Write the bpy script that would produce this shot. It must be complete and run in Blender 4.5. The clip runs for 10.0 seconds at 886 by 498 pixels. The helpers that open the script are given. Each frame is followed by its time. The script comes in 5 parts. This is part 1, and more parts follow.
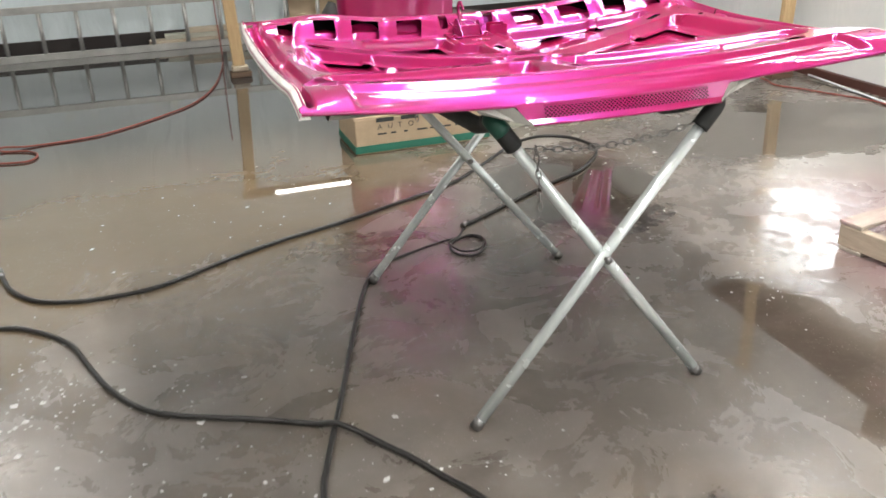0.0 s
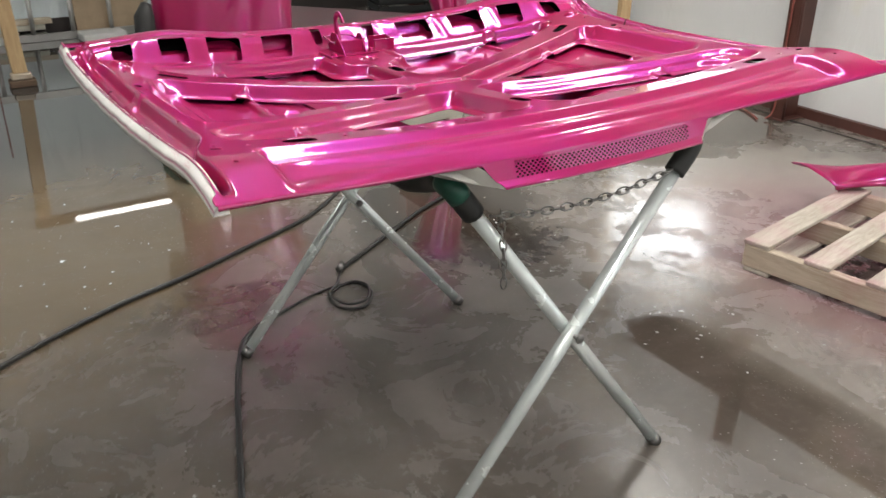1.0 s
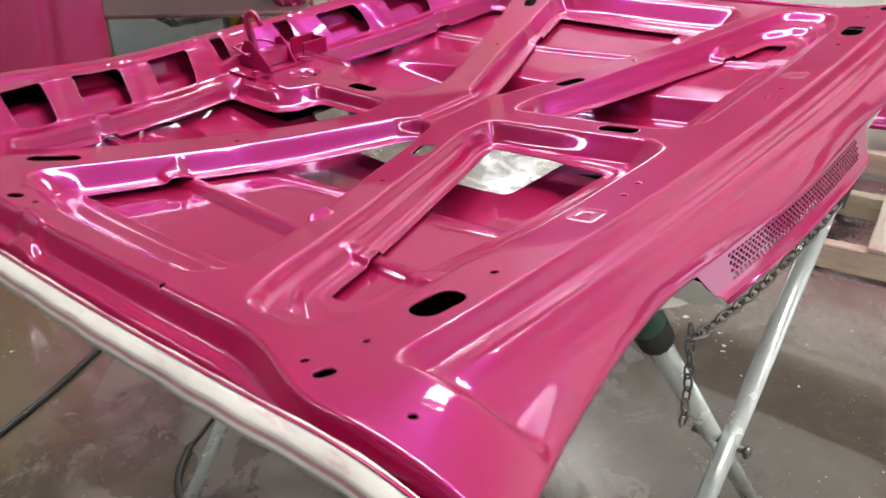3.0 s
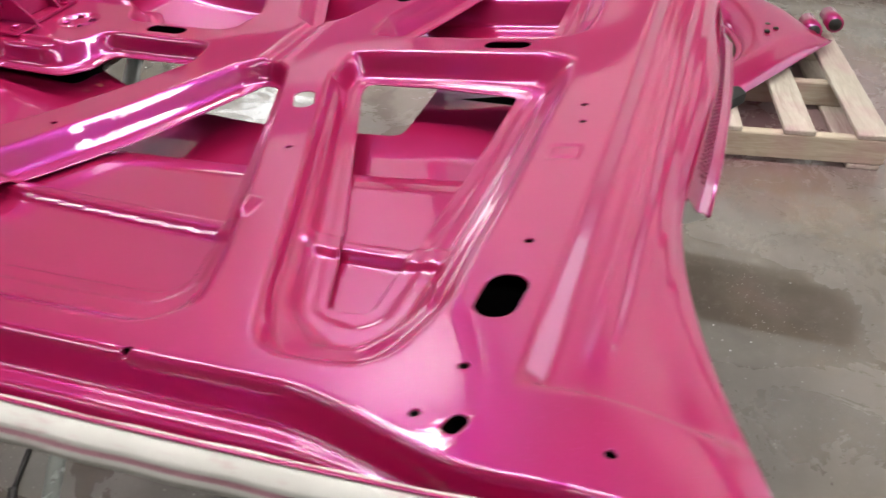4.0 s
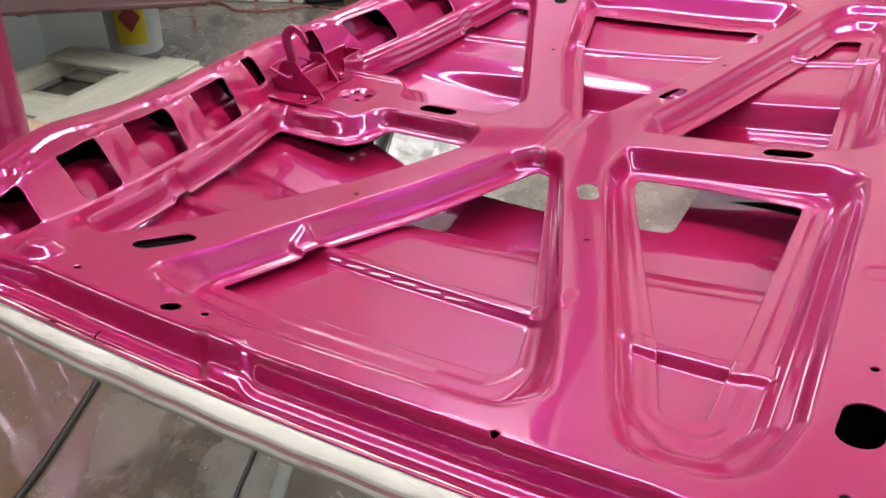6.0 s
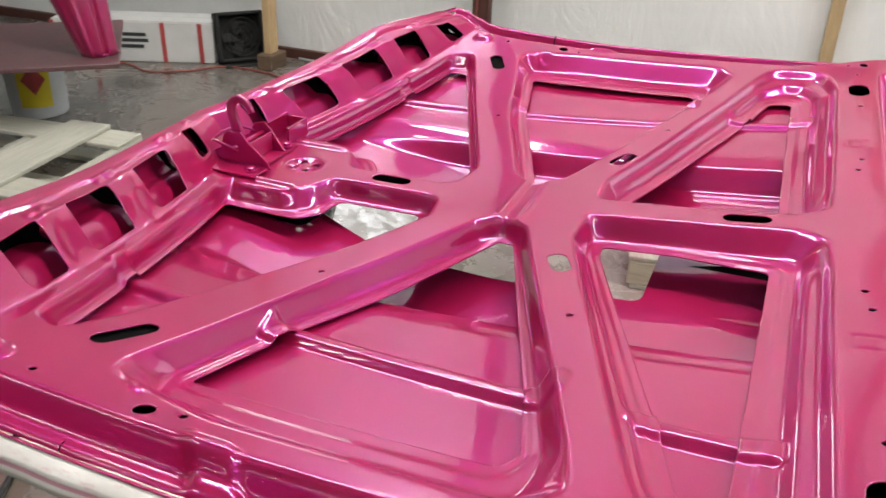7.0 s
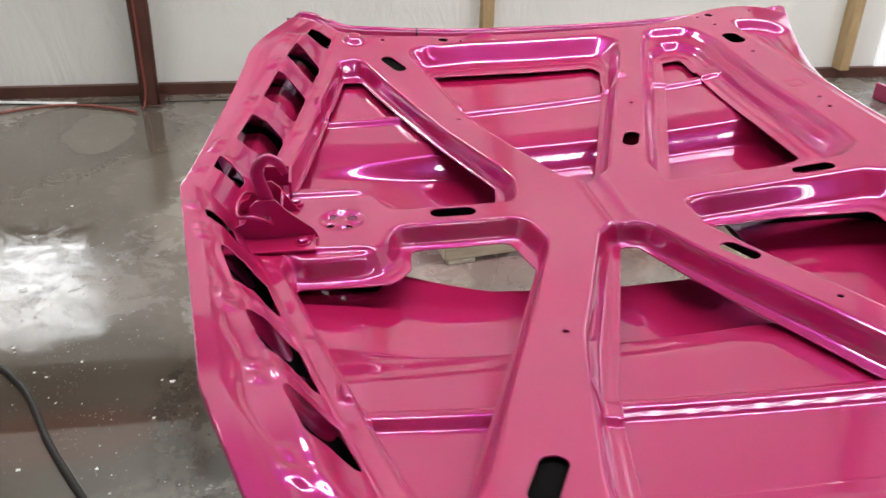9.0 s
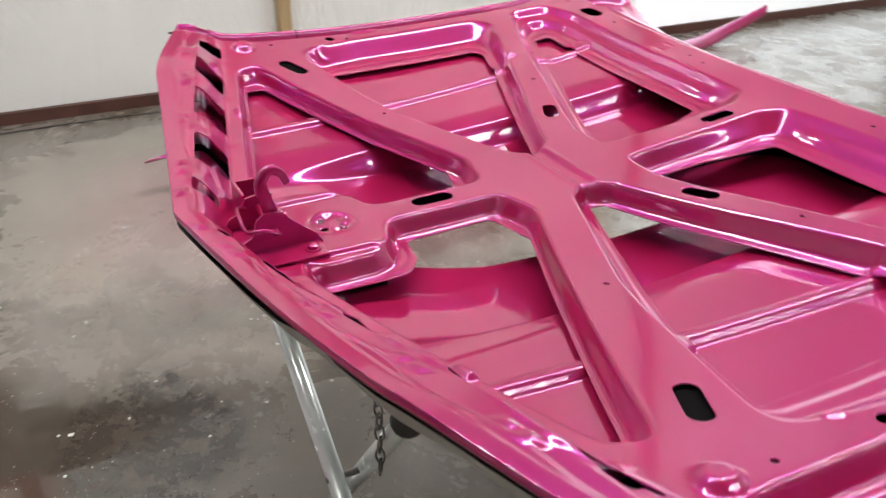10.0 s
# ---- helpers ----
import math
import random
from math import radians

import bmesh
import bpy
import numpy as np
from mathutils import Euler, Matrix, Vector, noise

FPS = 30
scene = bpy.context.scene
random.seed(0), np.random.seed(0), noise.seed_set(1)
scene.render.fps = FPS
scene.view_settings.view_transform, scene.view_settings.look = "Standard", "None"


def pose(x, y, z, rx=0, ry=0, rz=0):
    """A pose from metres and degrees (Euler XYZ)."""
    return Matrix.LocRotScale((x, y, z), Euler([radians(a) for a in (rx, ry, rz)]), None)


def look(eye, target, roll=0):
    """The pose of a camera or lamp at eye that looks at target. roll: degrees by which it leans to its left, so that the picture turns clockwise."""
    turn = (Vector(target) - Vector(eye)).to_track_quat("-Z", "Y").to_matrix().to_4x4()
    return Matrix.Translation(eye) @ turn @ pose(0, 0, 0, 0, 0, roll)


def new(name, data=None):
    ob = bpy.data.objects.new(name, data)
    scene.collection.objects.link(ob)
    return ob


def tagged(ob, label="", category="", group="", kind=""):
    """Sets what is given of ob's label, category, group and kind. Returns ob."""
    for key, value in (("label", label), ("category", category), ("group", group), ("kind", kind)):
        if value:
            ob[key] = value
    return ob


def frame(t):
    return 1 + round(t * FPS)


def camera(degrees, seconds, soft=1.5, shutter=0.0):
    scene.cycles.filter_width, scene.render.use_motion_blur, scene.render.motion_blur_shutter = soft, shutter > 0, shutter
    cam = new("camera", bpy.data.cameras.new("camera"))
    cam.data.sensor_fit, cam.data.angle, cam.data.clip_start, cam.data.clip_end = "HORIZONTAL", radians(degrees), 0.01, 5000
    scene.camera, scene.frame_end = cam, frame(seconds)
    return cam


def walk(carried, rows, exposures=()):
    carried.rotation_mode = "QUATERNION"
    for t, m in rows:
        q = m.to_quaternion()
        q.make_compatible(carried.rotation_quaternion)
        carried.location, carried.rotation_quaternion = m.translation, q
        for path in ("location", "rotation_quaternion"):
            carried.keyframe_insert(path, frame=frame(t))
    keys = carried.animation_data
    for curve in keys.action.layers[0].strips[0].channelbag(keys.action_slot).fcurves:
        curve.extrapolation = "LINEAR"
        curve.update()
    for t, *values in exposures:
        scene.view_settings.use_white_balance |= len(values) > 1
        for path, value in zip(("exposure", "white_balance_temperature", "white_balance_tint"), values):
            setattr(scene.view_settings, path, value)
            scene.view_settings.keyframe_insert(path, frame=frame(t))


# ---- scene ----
cam = camera(55.5, 10.0, shutter=0.35)
PATH = [
    (0, (-1.064, -1.683, 1.418), (-0.506, 0.053, 0.595), -1.9),
    (0.5, (-1.155, -1.358, 1.428), (-0.397, 0.301, 0.607), -0.2),
    (1, (-1.131, -1.061, 1.418), (-0.154, 0.459, 0.56), 0.5),
    (1.5, (-1.088, -0.792, 1.419), (-0.09, 0.705, 0.545), -0.6),
    (2, (-1.141, -0.562, 1.399), (-0.001, 0.823, 0.514), 1.0),
    (2.1, (-1.148, -0.493, 1.408), (0.021, 0.846, 0.491), 1.8),
    (2.2, (-1.156, -0.481, 1.401), (0.036, 0.842, 0.491), 1.4),
    (3.3, (-1.049, -0.089, 1.395), (0.334, 0.892, 0.333), -1.6),
    (3.5, (-1.036, -0.041, 1.386), (0.421, 0.761, 0.276), -0.7),
    (4, (-1.09, 0.123, 1.382), (0.445, 0.627, 0.203), -0.0),
    (4.5, (-1.166, 0.224, 1.387), (0.318, 0.859, 0.207), 0.2),
    (5, (-1.169, 0.217, 1.396), (0.257, 0.974, 0.216), -1.1),
    (5.5, (-1.163, 0.243, 1.411), (0.256, 1.081, 0.278), -1.4),
    (5.7, (-1.166, 0.265, 1.419), (0.278, 1.105, 0.32), -0.7),
    (6.8, (-1.173, 0.351, 1.427), (0.433, 1.08, 0.485), 1.1),
    (7, (-1.166, 0.384, 1.43), (0.474, 1.039, 0.493), 1.8),
    (7.5, (-1.135, 0.547, 1.426), (0.545, 1.028, 0.454), 0.5),
    (8, (-1.125, 0.732, 1.419), (0.617, 0.871, 0.446), 3.1),
    (8.5, (-1.158, 0.988, 1.427), (0.585, 0.844, 0.457), 2.0),
    (9, (-1.094, 1.152, 1.417), (0.636, 0.852, 0.46), 1.6),
    (9.5, (-1.024, 1.296, 1.414), (0.658, 0.791, 0.459), 2.2),
    (10, (-1.047, 1.469, 1.424), (0.514, 0.666, 0.465), 0.6),
]
walk(cam, [(t, look(eye, target, roll)) for t, eye, target, roll in PATH], [(0.0, 0.55), (0.5, 0.38), (1.0, 0.12), (2.0, 0.11), (3.5, 0.10), (4.2, 0.04), (5.0, 0.08), (5.7, 0.10), (7.0, 0.09), (8.0, -0.08), (9.0, 0.02), (10.0, 0.07)])

# ---- world, lamps, exposure ----
world = bpy.data.worlds.new("hall_air")
scene.world = world
world.use_nodes = True
world.node_tree.nodes["Background"].inputs[0].default_value = (0.75, 0.8, 0.85, 1)
world.node_tree.nodes["Background"].inputs[1].default_value = 0.02
scene.view_settings.exposure = 0.0

# 0.7 row inferred from highlights; west row and short lamp are added fill
LAMP_SPOTS = [(-3.0, -3.1, 2.3), (-3.0, -0.6, 2.3), (-3.0, 4.4, 2.3), (0.7, -3.1, 2.3), (0.7, -0.65, 2.3), (0.7, 1.87, 2.3), (2.85, 2.3, 0.6)]
LAMP_Z = 3.75
for lx, ly, long in LAMP_SPOTS:
    lamp = bpy.data.lights.new("tube_glow", "AREA")
    lamp.shape, lamp.size, lamp.size_y, lamp.energy = "RECTANGLE", 0.42, long, (49 if lx > 0 else 22) * long / 2.3
    lamp.color = (1.0, 0.97, 0.93)
    lob = new("tube_glow", lamp)
    lob.matrix_world = pose(lx, ly, LAMP_Z - 0.085)

# daylight at the window and the translucent door of the east wall
for name, dy, dz, sy, sz, power, tint in (("window_daylight", 2.90, 1.12, 1.0, 0.6, 5.5, (0.95, 0.98, 1.0)), ("door_daylight", -3.47, 1.3, 2.66, 2.4, 17, (0.86, 0.95, 1.0))):
    lamp = bpy.data.lights.new(name, "AREA")
    lamp.shape, lamp.size, lamp.size_y, lamp.energy, lamp.color = "RECTANGLE", sz, sy, power, tint
    lob = new(name, lamp)
    lob.matrix_world = pose(3.23, dy, dz, 0, 90, 0)


# ---- materials ----
class Nodes:
    """Short hand for node trees."""

    def __init__(self, name):
        self.mat = bpy.data.materials.new(name)
        self.mat.use_nodes = True
        self.tree = self.mat.node_tree
        self.bsdf = self.tree.nodes["Principled BSDF"]
        self.coord = self.tree.nodes.new("ShaderNodeTexCoord").outputs["Object"]

    def node(self, kind, **values):
        n = self.tree.nodes.new(kind)
        for key, value in values.items():
            n.inputs[key.replace("_", " ")].default_value = value
        return n

    def link(self, a, b):
        self.tree.links.new(a, b)

    def noise(self, scale, detail=4.0, rough=0.55, source=None, distortion=0.0, stretch=None):
        n = self.node("ShaderNodeTexNoise", Scale=scale, Detail=detail, Roughness=rough, Distortion=distortion)
        where = source or self.coord
        if stretch:
            m = self.node("ShaderNodeMapping", Scale=stretch)
            self.link(where, m.inputs["Vector"])
            where = m.outputs["Vector"]
        self.link(where, n.inputs["Vector"])
        return n.outputs["Fac"]

    def ramp(self, fac, stops):
        n = self.node("ShaderNodeValToRGB")
        els = n.color_ramp.elements
        while len(els) < len(stops):
            els.new(0.5)
        for el, (at, value) in zip(els, stops):
            el.position = at
            el.color = (value, value, value, 1) if isinstance(value, float) else (*value, 1)
        self.link(fac, n.inputs["Fac"])
        return n.outputs["Color"]

    def mix(self, fac, a, b, blend="MIX"):
        n = self.tree.nodes.new("ShaderNodeMix")
        n.data_type, n.blend_type = "RGBA", blend
        for socket, value in ((n.inputs[0], fac), (n.inputs[6], a), (n.inputs[7], b)):
            if isinstance(value, (int, float)):
                socket.default_value = value
            elif isinstance(value, tuple):
                socket.default_value = (*value, 1)
            else:
                self.link(value, socket)
        return n.outputs[2]

    def bump(self, height, strength, distance):
        n = self.node("ShaderNodeBump", Strength=strength, Distance=distance)
        self.link(height, n.inputs["Height"])
        self.link(n.outputs["Normal"], self.bsdf.inputs["Normal"])
        return n

    def set(self, **values):
        for key, value in values.items():
            socket = self.bsdf.inputs[key.replace("_", " ")]
            if isinstance(value, (int, float)):
                socket.default_value = value
            elif isinstance(value, tuple):
                socket.default_value = (*value, 1) if len(value) == 3 else value
            else:
                self.link(value, socket)
        return self


def plain(name, color, rough, metal=0.0, vary=0.25, scale=9.0, bump=0.15, **more):
    """Colour with mottling at two scales, uneven gloss and a fine relief."""
    n = Nodes(name)
    big, fine = n.noise(scale, 3), n.noise(scale * 14, 5)
    dark = tuple(c * (1 - vary) for c in color)
    light = tuple(min(1, c * (1 + vary * 0.5)) for c in color)
    tone = n.mix(n.ramp(big, [(0.3, 0.0), (0.7, 1.0)]), dark, light)
    tone = n.mix(0.25, tone, n.mix(n.ramp(fine, [(0.35, 0.0), (0.65, 1.0)]), dark, light))
    n.set(Base_Color=tone, Metallic=metal, Roughness=n.ramp(big, [(0.2, max(0.02, rough - 0.08)), (0.8, min(1.0, rough + 0.1))]), **more)
    if bump:
        n.bump(fine, bump, 0.002)
    return n.mat


def pink_paint():
    """Magenta pearl paint under clear lacquer, with a faint orange peel and dry spray dust."""
    n = Nodes("pink_pearl_paint")
    dust = n.noise(620, 2)
    haze = n.noise(3.5, 3)
    tone = n.mix(n.ramp(haze, [(0.3, 0.0), (0.7, 1.0)]), (0.285, 0.0035, 0.039), (0.325, 0.0050, 0.049))
    tone = n.mix(n.ramp(dust, [(0.60, 0.0), (0.75, 0.2)]), tone, (0.6, 0.05, 0.3))
    n.set(Base_Color=tone, Metallic=0.0, Roughness=0.45, Coat_Weight=1.0, Coat_Roughness=0.010, Coat_IOR=1.70)
    n.bsdf.inputs["Specular Tint"].default_value = (0.85, 0.4, 1.0, 1)
    n.bsdf.inputs["Specular IOR Level"].default_value = 0.12
    # purple pearl flakes under the lacquer
    flake = n.node("ShaderNodeBsdfGlossy", Color=(0.78, 0.12, 1.0, 1), Roughness=0.30)
    blend = n.node("ShaderNodeMixShader", Fac=0.085)
    n.link(n.bsdf.outputs[0], blend.inputs[1])
    n.link(flake.outputs[0], blend.inputs[2])
    n.link(blend.outputs[0], n.tree.nodes["Material Output"].inputs["Surface"])
    peel = n.node("ShaderNodeBump", Strength=0.03, Distance=0.002)
    n.link(n.noise(120, 2), peel.inputs["Height"])
    n.link(peel.outputs["Normal"], n.bsdf.inputs["Coat Normal"])
    return n.mat


def masked_edge():
    """Bare pale primer along a masked edge, with pink overspray creeping in."""
    n = Nodes("white_masking_edge")
    soft, creep = n.noise(14, 3), n.noise(22, 6, 0.7, stretch=(3, 0.6, 3))
    tone = n.mix(n.ramp(soft, [(0.3, 0.0), (0.7, 1.0)]), (0.64, 0.62, 0.59), (0.78, 0.76, 0.73))
    tone = n.mix(n.ramp(creep, [(0.56, 0.0), (0.68, 0.6)]), tone, (0.50, 0.20, 0.27))
    n.set(Base_Color=tone, Roughness=0.45)
    n.bump(creep, 0.2, 0.001)
    return n.mat


def concrete():
    """Stained damp concrete: mirror-like puddles, satin damp field, dry pale patches, grit, painted hood shade."""
    n = Nodes("wet_concrete")
    large = n.noise(0.55, 5, 0.6, distortion=0.6)
    mid = n.noise(2.3, 6, 0.62, distortion=0.8)
    fine = n.noise(26, 6, 0.7)
    grit = n.noise(170, 3)
    ragged = n.noise(3.1, 7, 0.68, distortion=0.7)

    def spot(cx, cy, rx, ry, edge=0.12, wild=1.5):
        """One ragged stain round a place on the floor."""
        sub = n.tree.nodes.new("ShaderNodeVectorMath")
        sub.operation = "SUBTRACT"
        n.link(n.coord, sub.inputs[0])
        sub.inputs[1].default_value = (cx, cy, 0)
        div = n.tree.nodes.new("ShaderNodeVectorMath")
        div.operation = "DIVIDE"
        n.link(sub.outputs[0], div.inputs[0])
        div.inputs[1].default_value = (rx, ry, 1.0)
        far = n.tree.nodes.new("ShaderNodeVectorMath")
        far.operation = "LENGTH"
        n.link(div.outputs[0], far.inputs[0])
        add = n.node("ShaderNodeMath")
        add.operation = "MULTIPLY_ADD"
        n.link(ragged, add.inputs[0])
        add.inputs[1].default_value = wild
        n.link(far.outputs["Value"], add.inputs[2])
        mid_at = 0.5 * wild
        span = 2.0 + wild
        scaled = n.node("ShaderNodeMath")
        scaled.operation = "DIVIDE"
        n.link(add.outputs[0], scaled.inputs[0])
        scaled.inputs[1].default_value = span
        return n.ramp(scaled.outputs[0], [((1.0 + mid_at - edge) / span, 1.0), ((1.0 + mid_at + edge) / span, 0.0)])

    def most(masks):
        out = masks[0]
        for m in masks[1:]:
            out = n.mix(1.0, out, m, "LIGHTEN")
        return out

    def specks(scale, size, source=None):
        """Small loose crumbs: the centres of random cells."""
        cell = n.node("ShaderNodeTexVoronoi", Scale=scale, Randomness=1.0)
        n.link(n.coord, cell.inputs["Vector"])
        return n.ramp(cell.outputs["Distance"], [(size * 0.6, 1.0), (size, 0.0)])

    def faint(k, mask):
        return n.mix(k, (0.0, 0.0, 0.0), mask)

    def both(a, b):
        return n.mix(1.0, a, b, "MULTIPLY")

    tone = n.mix(n.ramp(large, [(0.35, 0.0), (0.65, 1.0)]), (0.140, 0.118, 0.098), (0.222, 0.200, 0.178))
    tone = n.mix(n.ramp(mid, [(0.38, 0.0), (0.70, 0.8)]), tone, (0.078, 0.067, 0.058))
    rust = n.ramp(n.noise(1.1, 4, 0.6), [(0.54, 0.0), (0.70, 0.5)])
    tone = n.mix(rust, tone, (0.190, 0.135, 0.075))
    tone = n.mix(n.ramp(fine, [(0.52, 0.0), (0.72, 0.4)]), tone, (0.23, 0.21, 0.19))
    streak = n.ramp(n.noise(1.6, 5, 0.6, stretch=(0.5, 2.2, 1)), [(0.50, 0.0), (0.72, 0.5)])
    tone = n.mix(streak, tone, (0.22, 0.20, 0.185))
    # dried pale patches with ragged sharp edges
    patches = n.ramp(n.noise(1.45, 8, 0.68, distortion=0.5), [(0.56, 0.0), (0.78, 0.7)])
    dry = most([patches, spot(2.1, 1.42, 0.62, 0.46, 0.05), spot(1.62, 1.02, 0.24, 0.20, 0.05), spot(0.80, 2.5, 0.36, 0.10, 0.06), spot(1.25, 0.75, 0.10, 0.12, 0.06), spot(2.6, 0.95, 0.4, 0.5, 0.06), spot(2.75, 2.10, 0.26, 0.14, 0.05)])
    tone = n.mix(dry, tone, n.mix(0.48, tone, (0.34, 0.31, 0.27)))
    spray = most([n.ramp(n.noise(1.9, 3), [(0.68, 0.0), (0.8, 0.10)]), faint(0.10, spot(-0.28, 1.06, 0.13, 0.12, 0.5, 0.8)), faint(0.3, spot(2.0, 0.35, 0.7, 0.9, 0.4, 0.8)), faint(0.08, spot(-0.3, 1.62, 0.12, 0.16, 0.4, 0.8))])
    tone = n.mix(spray, tone, (0.36, 0.09, 0.17))
    red_mark = faint(0.6, spot(0.62, 1.78, 0.10, 0.24, 0.3, 0.5))
    tone = n.mix(red_mark, tone, (0.36, 0.10, 0.075))
    # hood's shade painted into the floor, plus a darker patch to the west
    tone = n.mix(most([faint(0.55, spot(0.0, 1.1, 0.62, 0.42, 0.35, 1.2)), faint(0.35, spot(-1.2, 0.1, 0.75, 0.75, 0.4, 1.4)), faint(0.5, spot(0.2, 0.0, 0.5, 0.35, 0.35, 1.2))]), tone, (0.050, 0.042, 0.034))
    # peeled dark coating
    crumble = n.ramp(n.noise(13, 7, 0.72), [(0.45, 0.0), (0.50, 0.85)])
    peel = both(most([spot(-0.45, 1.47, 0.30, 0.16), spot(1.75, 0.55, 0.16, 0.20), spot(-0.1, -0.5, 0.3, 0.2), spot(0.68, 1.40, 0.32, 0.20)]), crumble)
    tone = n.mix(peel, tone, (0.026, 0.022, 0.021))
    # standing water
    puddle = most([spot(-1.15, 2.75, 1.5, 1.25, 0.08, 1.0), spot(-2.0, 1.3, 0.5, 0.5)])
    tone = n.mix(puddle, tone, n.mix(0.6, tone, (0.120, 0.088, 0.050)))
    far_water, near_water = spot(-1.3, 5.2, 4.4, 2.0, 0.2, 0.8), spot(0.72, 0.12, 0.27, 0.52, 0.06, 0.5)
    tone = n.mix(far_water, tone, n.mix(0.15, (0.030, 0.030, 0.030), tone))
    tone = n.mix(near_water, tone, n.mix(0.7, (0.075, 0.058, 0.038), tone))
    brown_pool = spot(0.72, 1.78, 0.42, 0.42, 0.25, 1.0)
    tone = n.mix(brown_pool, tone, n.mix(0.16, (0.048, 0.039, 0.029), tone))
    tone = n.mix(faint(0.55, spot(-1.35, 2.0, 1.0, 0.9, 0.5, 1.5)), tone, (0.170, 0.118, 0.058))
    wall_water = spot(2.35, 2.15, 0.95, 0.50, 0.12, 1.2)
    tone = n.mix(wall_water, tone, n.mix(0.35, (0.080, 0.066, 0.050), tone))
    deep = most([far_water, near_water, brown_pool, wall_water])
    puddle = n.mix(1.0, puddle, deep, "LIGHTEN")
    # crumbs of dried paint and grit
    crumbs = both(specks(34, 0.10), n.ramp(n.noise(2.7, 4), [(0.46, 0.0), (0.60, 0.9)]))
    dust = both(specks(95, 0.16), n.ramp(n.noise(4.1, 5, 0.65), [(0.50, 0.0), (0.62, 0.75)]))
    tone = n.mix(most([crumbs, dust]), tone, (0.56, 0.54, 0.51))
    damp = n.ramp(ragged, [(0.38, 0.10), (0.60, 0.42)])
    rough = n.mix(dry, damp, (0.50, 0.50, 0.50))
    rough = n.mix(peel, rough, (0.28, 0.28, 0.28))
    # half-dried film that breaks up reflections
    film = n.ramp(n.noise(5.5, 9, 0.75, distortion=0.5), [(0.44, 0.03), (0.56, 0.42)])
    rough = n.mix(most([spot(1.42, 2.0, 0.75, 0.6, 0.2, 1.2), spot(1.35, 1.1, 0.6, 0.45, 0.2, 1.2), spot(1.35, 0.1, 0.55, 0.8, 0.25, 1.2), spot(2.2, -1.9, 1.6, 1.4, 0.3, 1.2)]), rough, film)
    rough = n.mix(puddle, rough, n.ramp(ragged, [(0.42, 0.006), (0.66, 0.05)]))
    # scum that breaks up the brightest wet patch
    scum = both(spot(1.45, 2.15, 0.48, 0.36, 0.3, 1.4), n.ramp(n.noise(9, 9, 0.78, distortion=1.2), [(0.45, 0.0), (0.53, 1.0)]))
    rough = n.mix(faint(0.9, scum), rough, (0.26, 0.26, 0.26))
    n.set(Base_Color=tone, Roughness=rough, IOR=1.9)
    still = n.mix(puddle, (1.0, 1.0, 1.0), (0.03, 0.03, 0.03))
    height = n.mix(0.4, n.ramp(mid, [(0.35, 0.0), (0.6, 1.0)]), fine)
    bump = n.bump(both(height, still), 0.09, 0.004)
    grain = n.node("ShaderNodeBump", Strength=0.22, Distance=0.0015)
    n.link(both(grit, still), grain.inputs["Height"])
    n.link(grain.outputs["Normal"], bump.inputs["Normal"])
    return n.mat


def sheeting(name, tint):
    """White plastic sheeting over insulation, wrinkled, with yellowed and oversprayed spots."""
    n = Nodes(name)
    soft = n.noise(0.8, 4, distortion=0.4)
    wrinkle = n.noise(3.0, 5, 0.6, distortion=1.5, stretch=(1, 1, 0.35))
    tone = n.mix(n.ramp(soft, [(0.3, 0.0), (0.7, 1.0)]), tuple(c * 0.86 for c in tint), tint)
    tone = n.mix(n.ramp(n.noise(2.2, 3), [(0.66, 0.0), (0.8, 0.4)]), tone, (0.72, 0.70, 0.50))
    tone = n.mix(n.ramp(n.noise(1.3, 3), [(0.62, 0.0), (0.8, 0.35)]), tone, (0.78, 0.62, 0.66))
    n.set(Base_Color=tone, Roughness=0.42)
    n.bump(wrinkle, 0.35, 0.05)
    return n.mat


def timber(name, light, dark, along, sprayed=0.0):
    """Sawn softwood with grain along one axis of the piece."""
    n = Nodes(name)
    stretch = [9.0, 9.0, 9.0]
    stretch[along] = 0.9
    grain = n.noise(5.0, 6, 0.65, distortion=1.2, stretch=tuple(stretch))
    fine = n.noise(30.0, 4, 0.6, stretch=tuple(stretch))
    info = n.tree.nodes.new("ShaderNodeObjectInfo").outputs["Random"]
    tone = n.mix(n.ramp(grain, [(0.3, 0.0), (0.7, 1.0)]), dark, light)
    tone = n.mix(n.ramp(fine, [(0.4, 0.0), (0.75, 0.4)]), tone, dark)
    shade = n.ramp(info, [(0.0, 0.78), (1.0, 1.0)])
    tone = n.mix(1.0, tone, shade, "MULTIPLY")
    if sprayed:
        tone = n.mix(n.ramp(n.noise(2.6, 3, distortion=0.5), [(0.46, 0.0), (0.66, sprayed)]), tone, (0.42, 0.11, 0.20))
        tone = n.mix(n.ramp(n.noise(7.0, 5, 0.7), [(0.55, 0.0), (0.70, 0.5)]), tone, dark)
    n.set(Base_Color=tone, Roughness=0.72)
    n.bump(fine, 0.3, 0.002)
    return n.mat


def glowing(name, color, strength):
    n = Nodes(name)
    n.set(Base_Color=(0.8, 0.8, 0.8), Emission_Color=color, Emission_Strength=strength)
    return n.mat


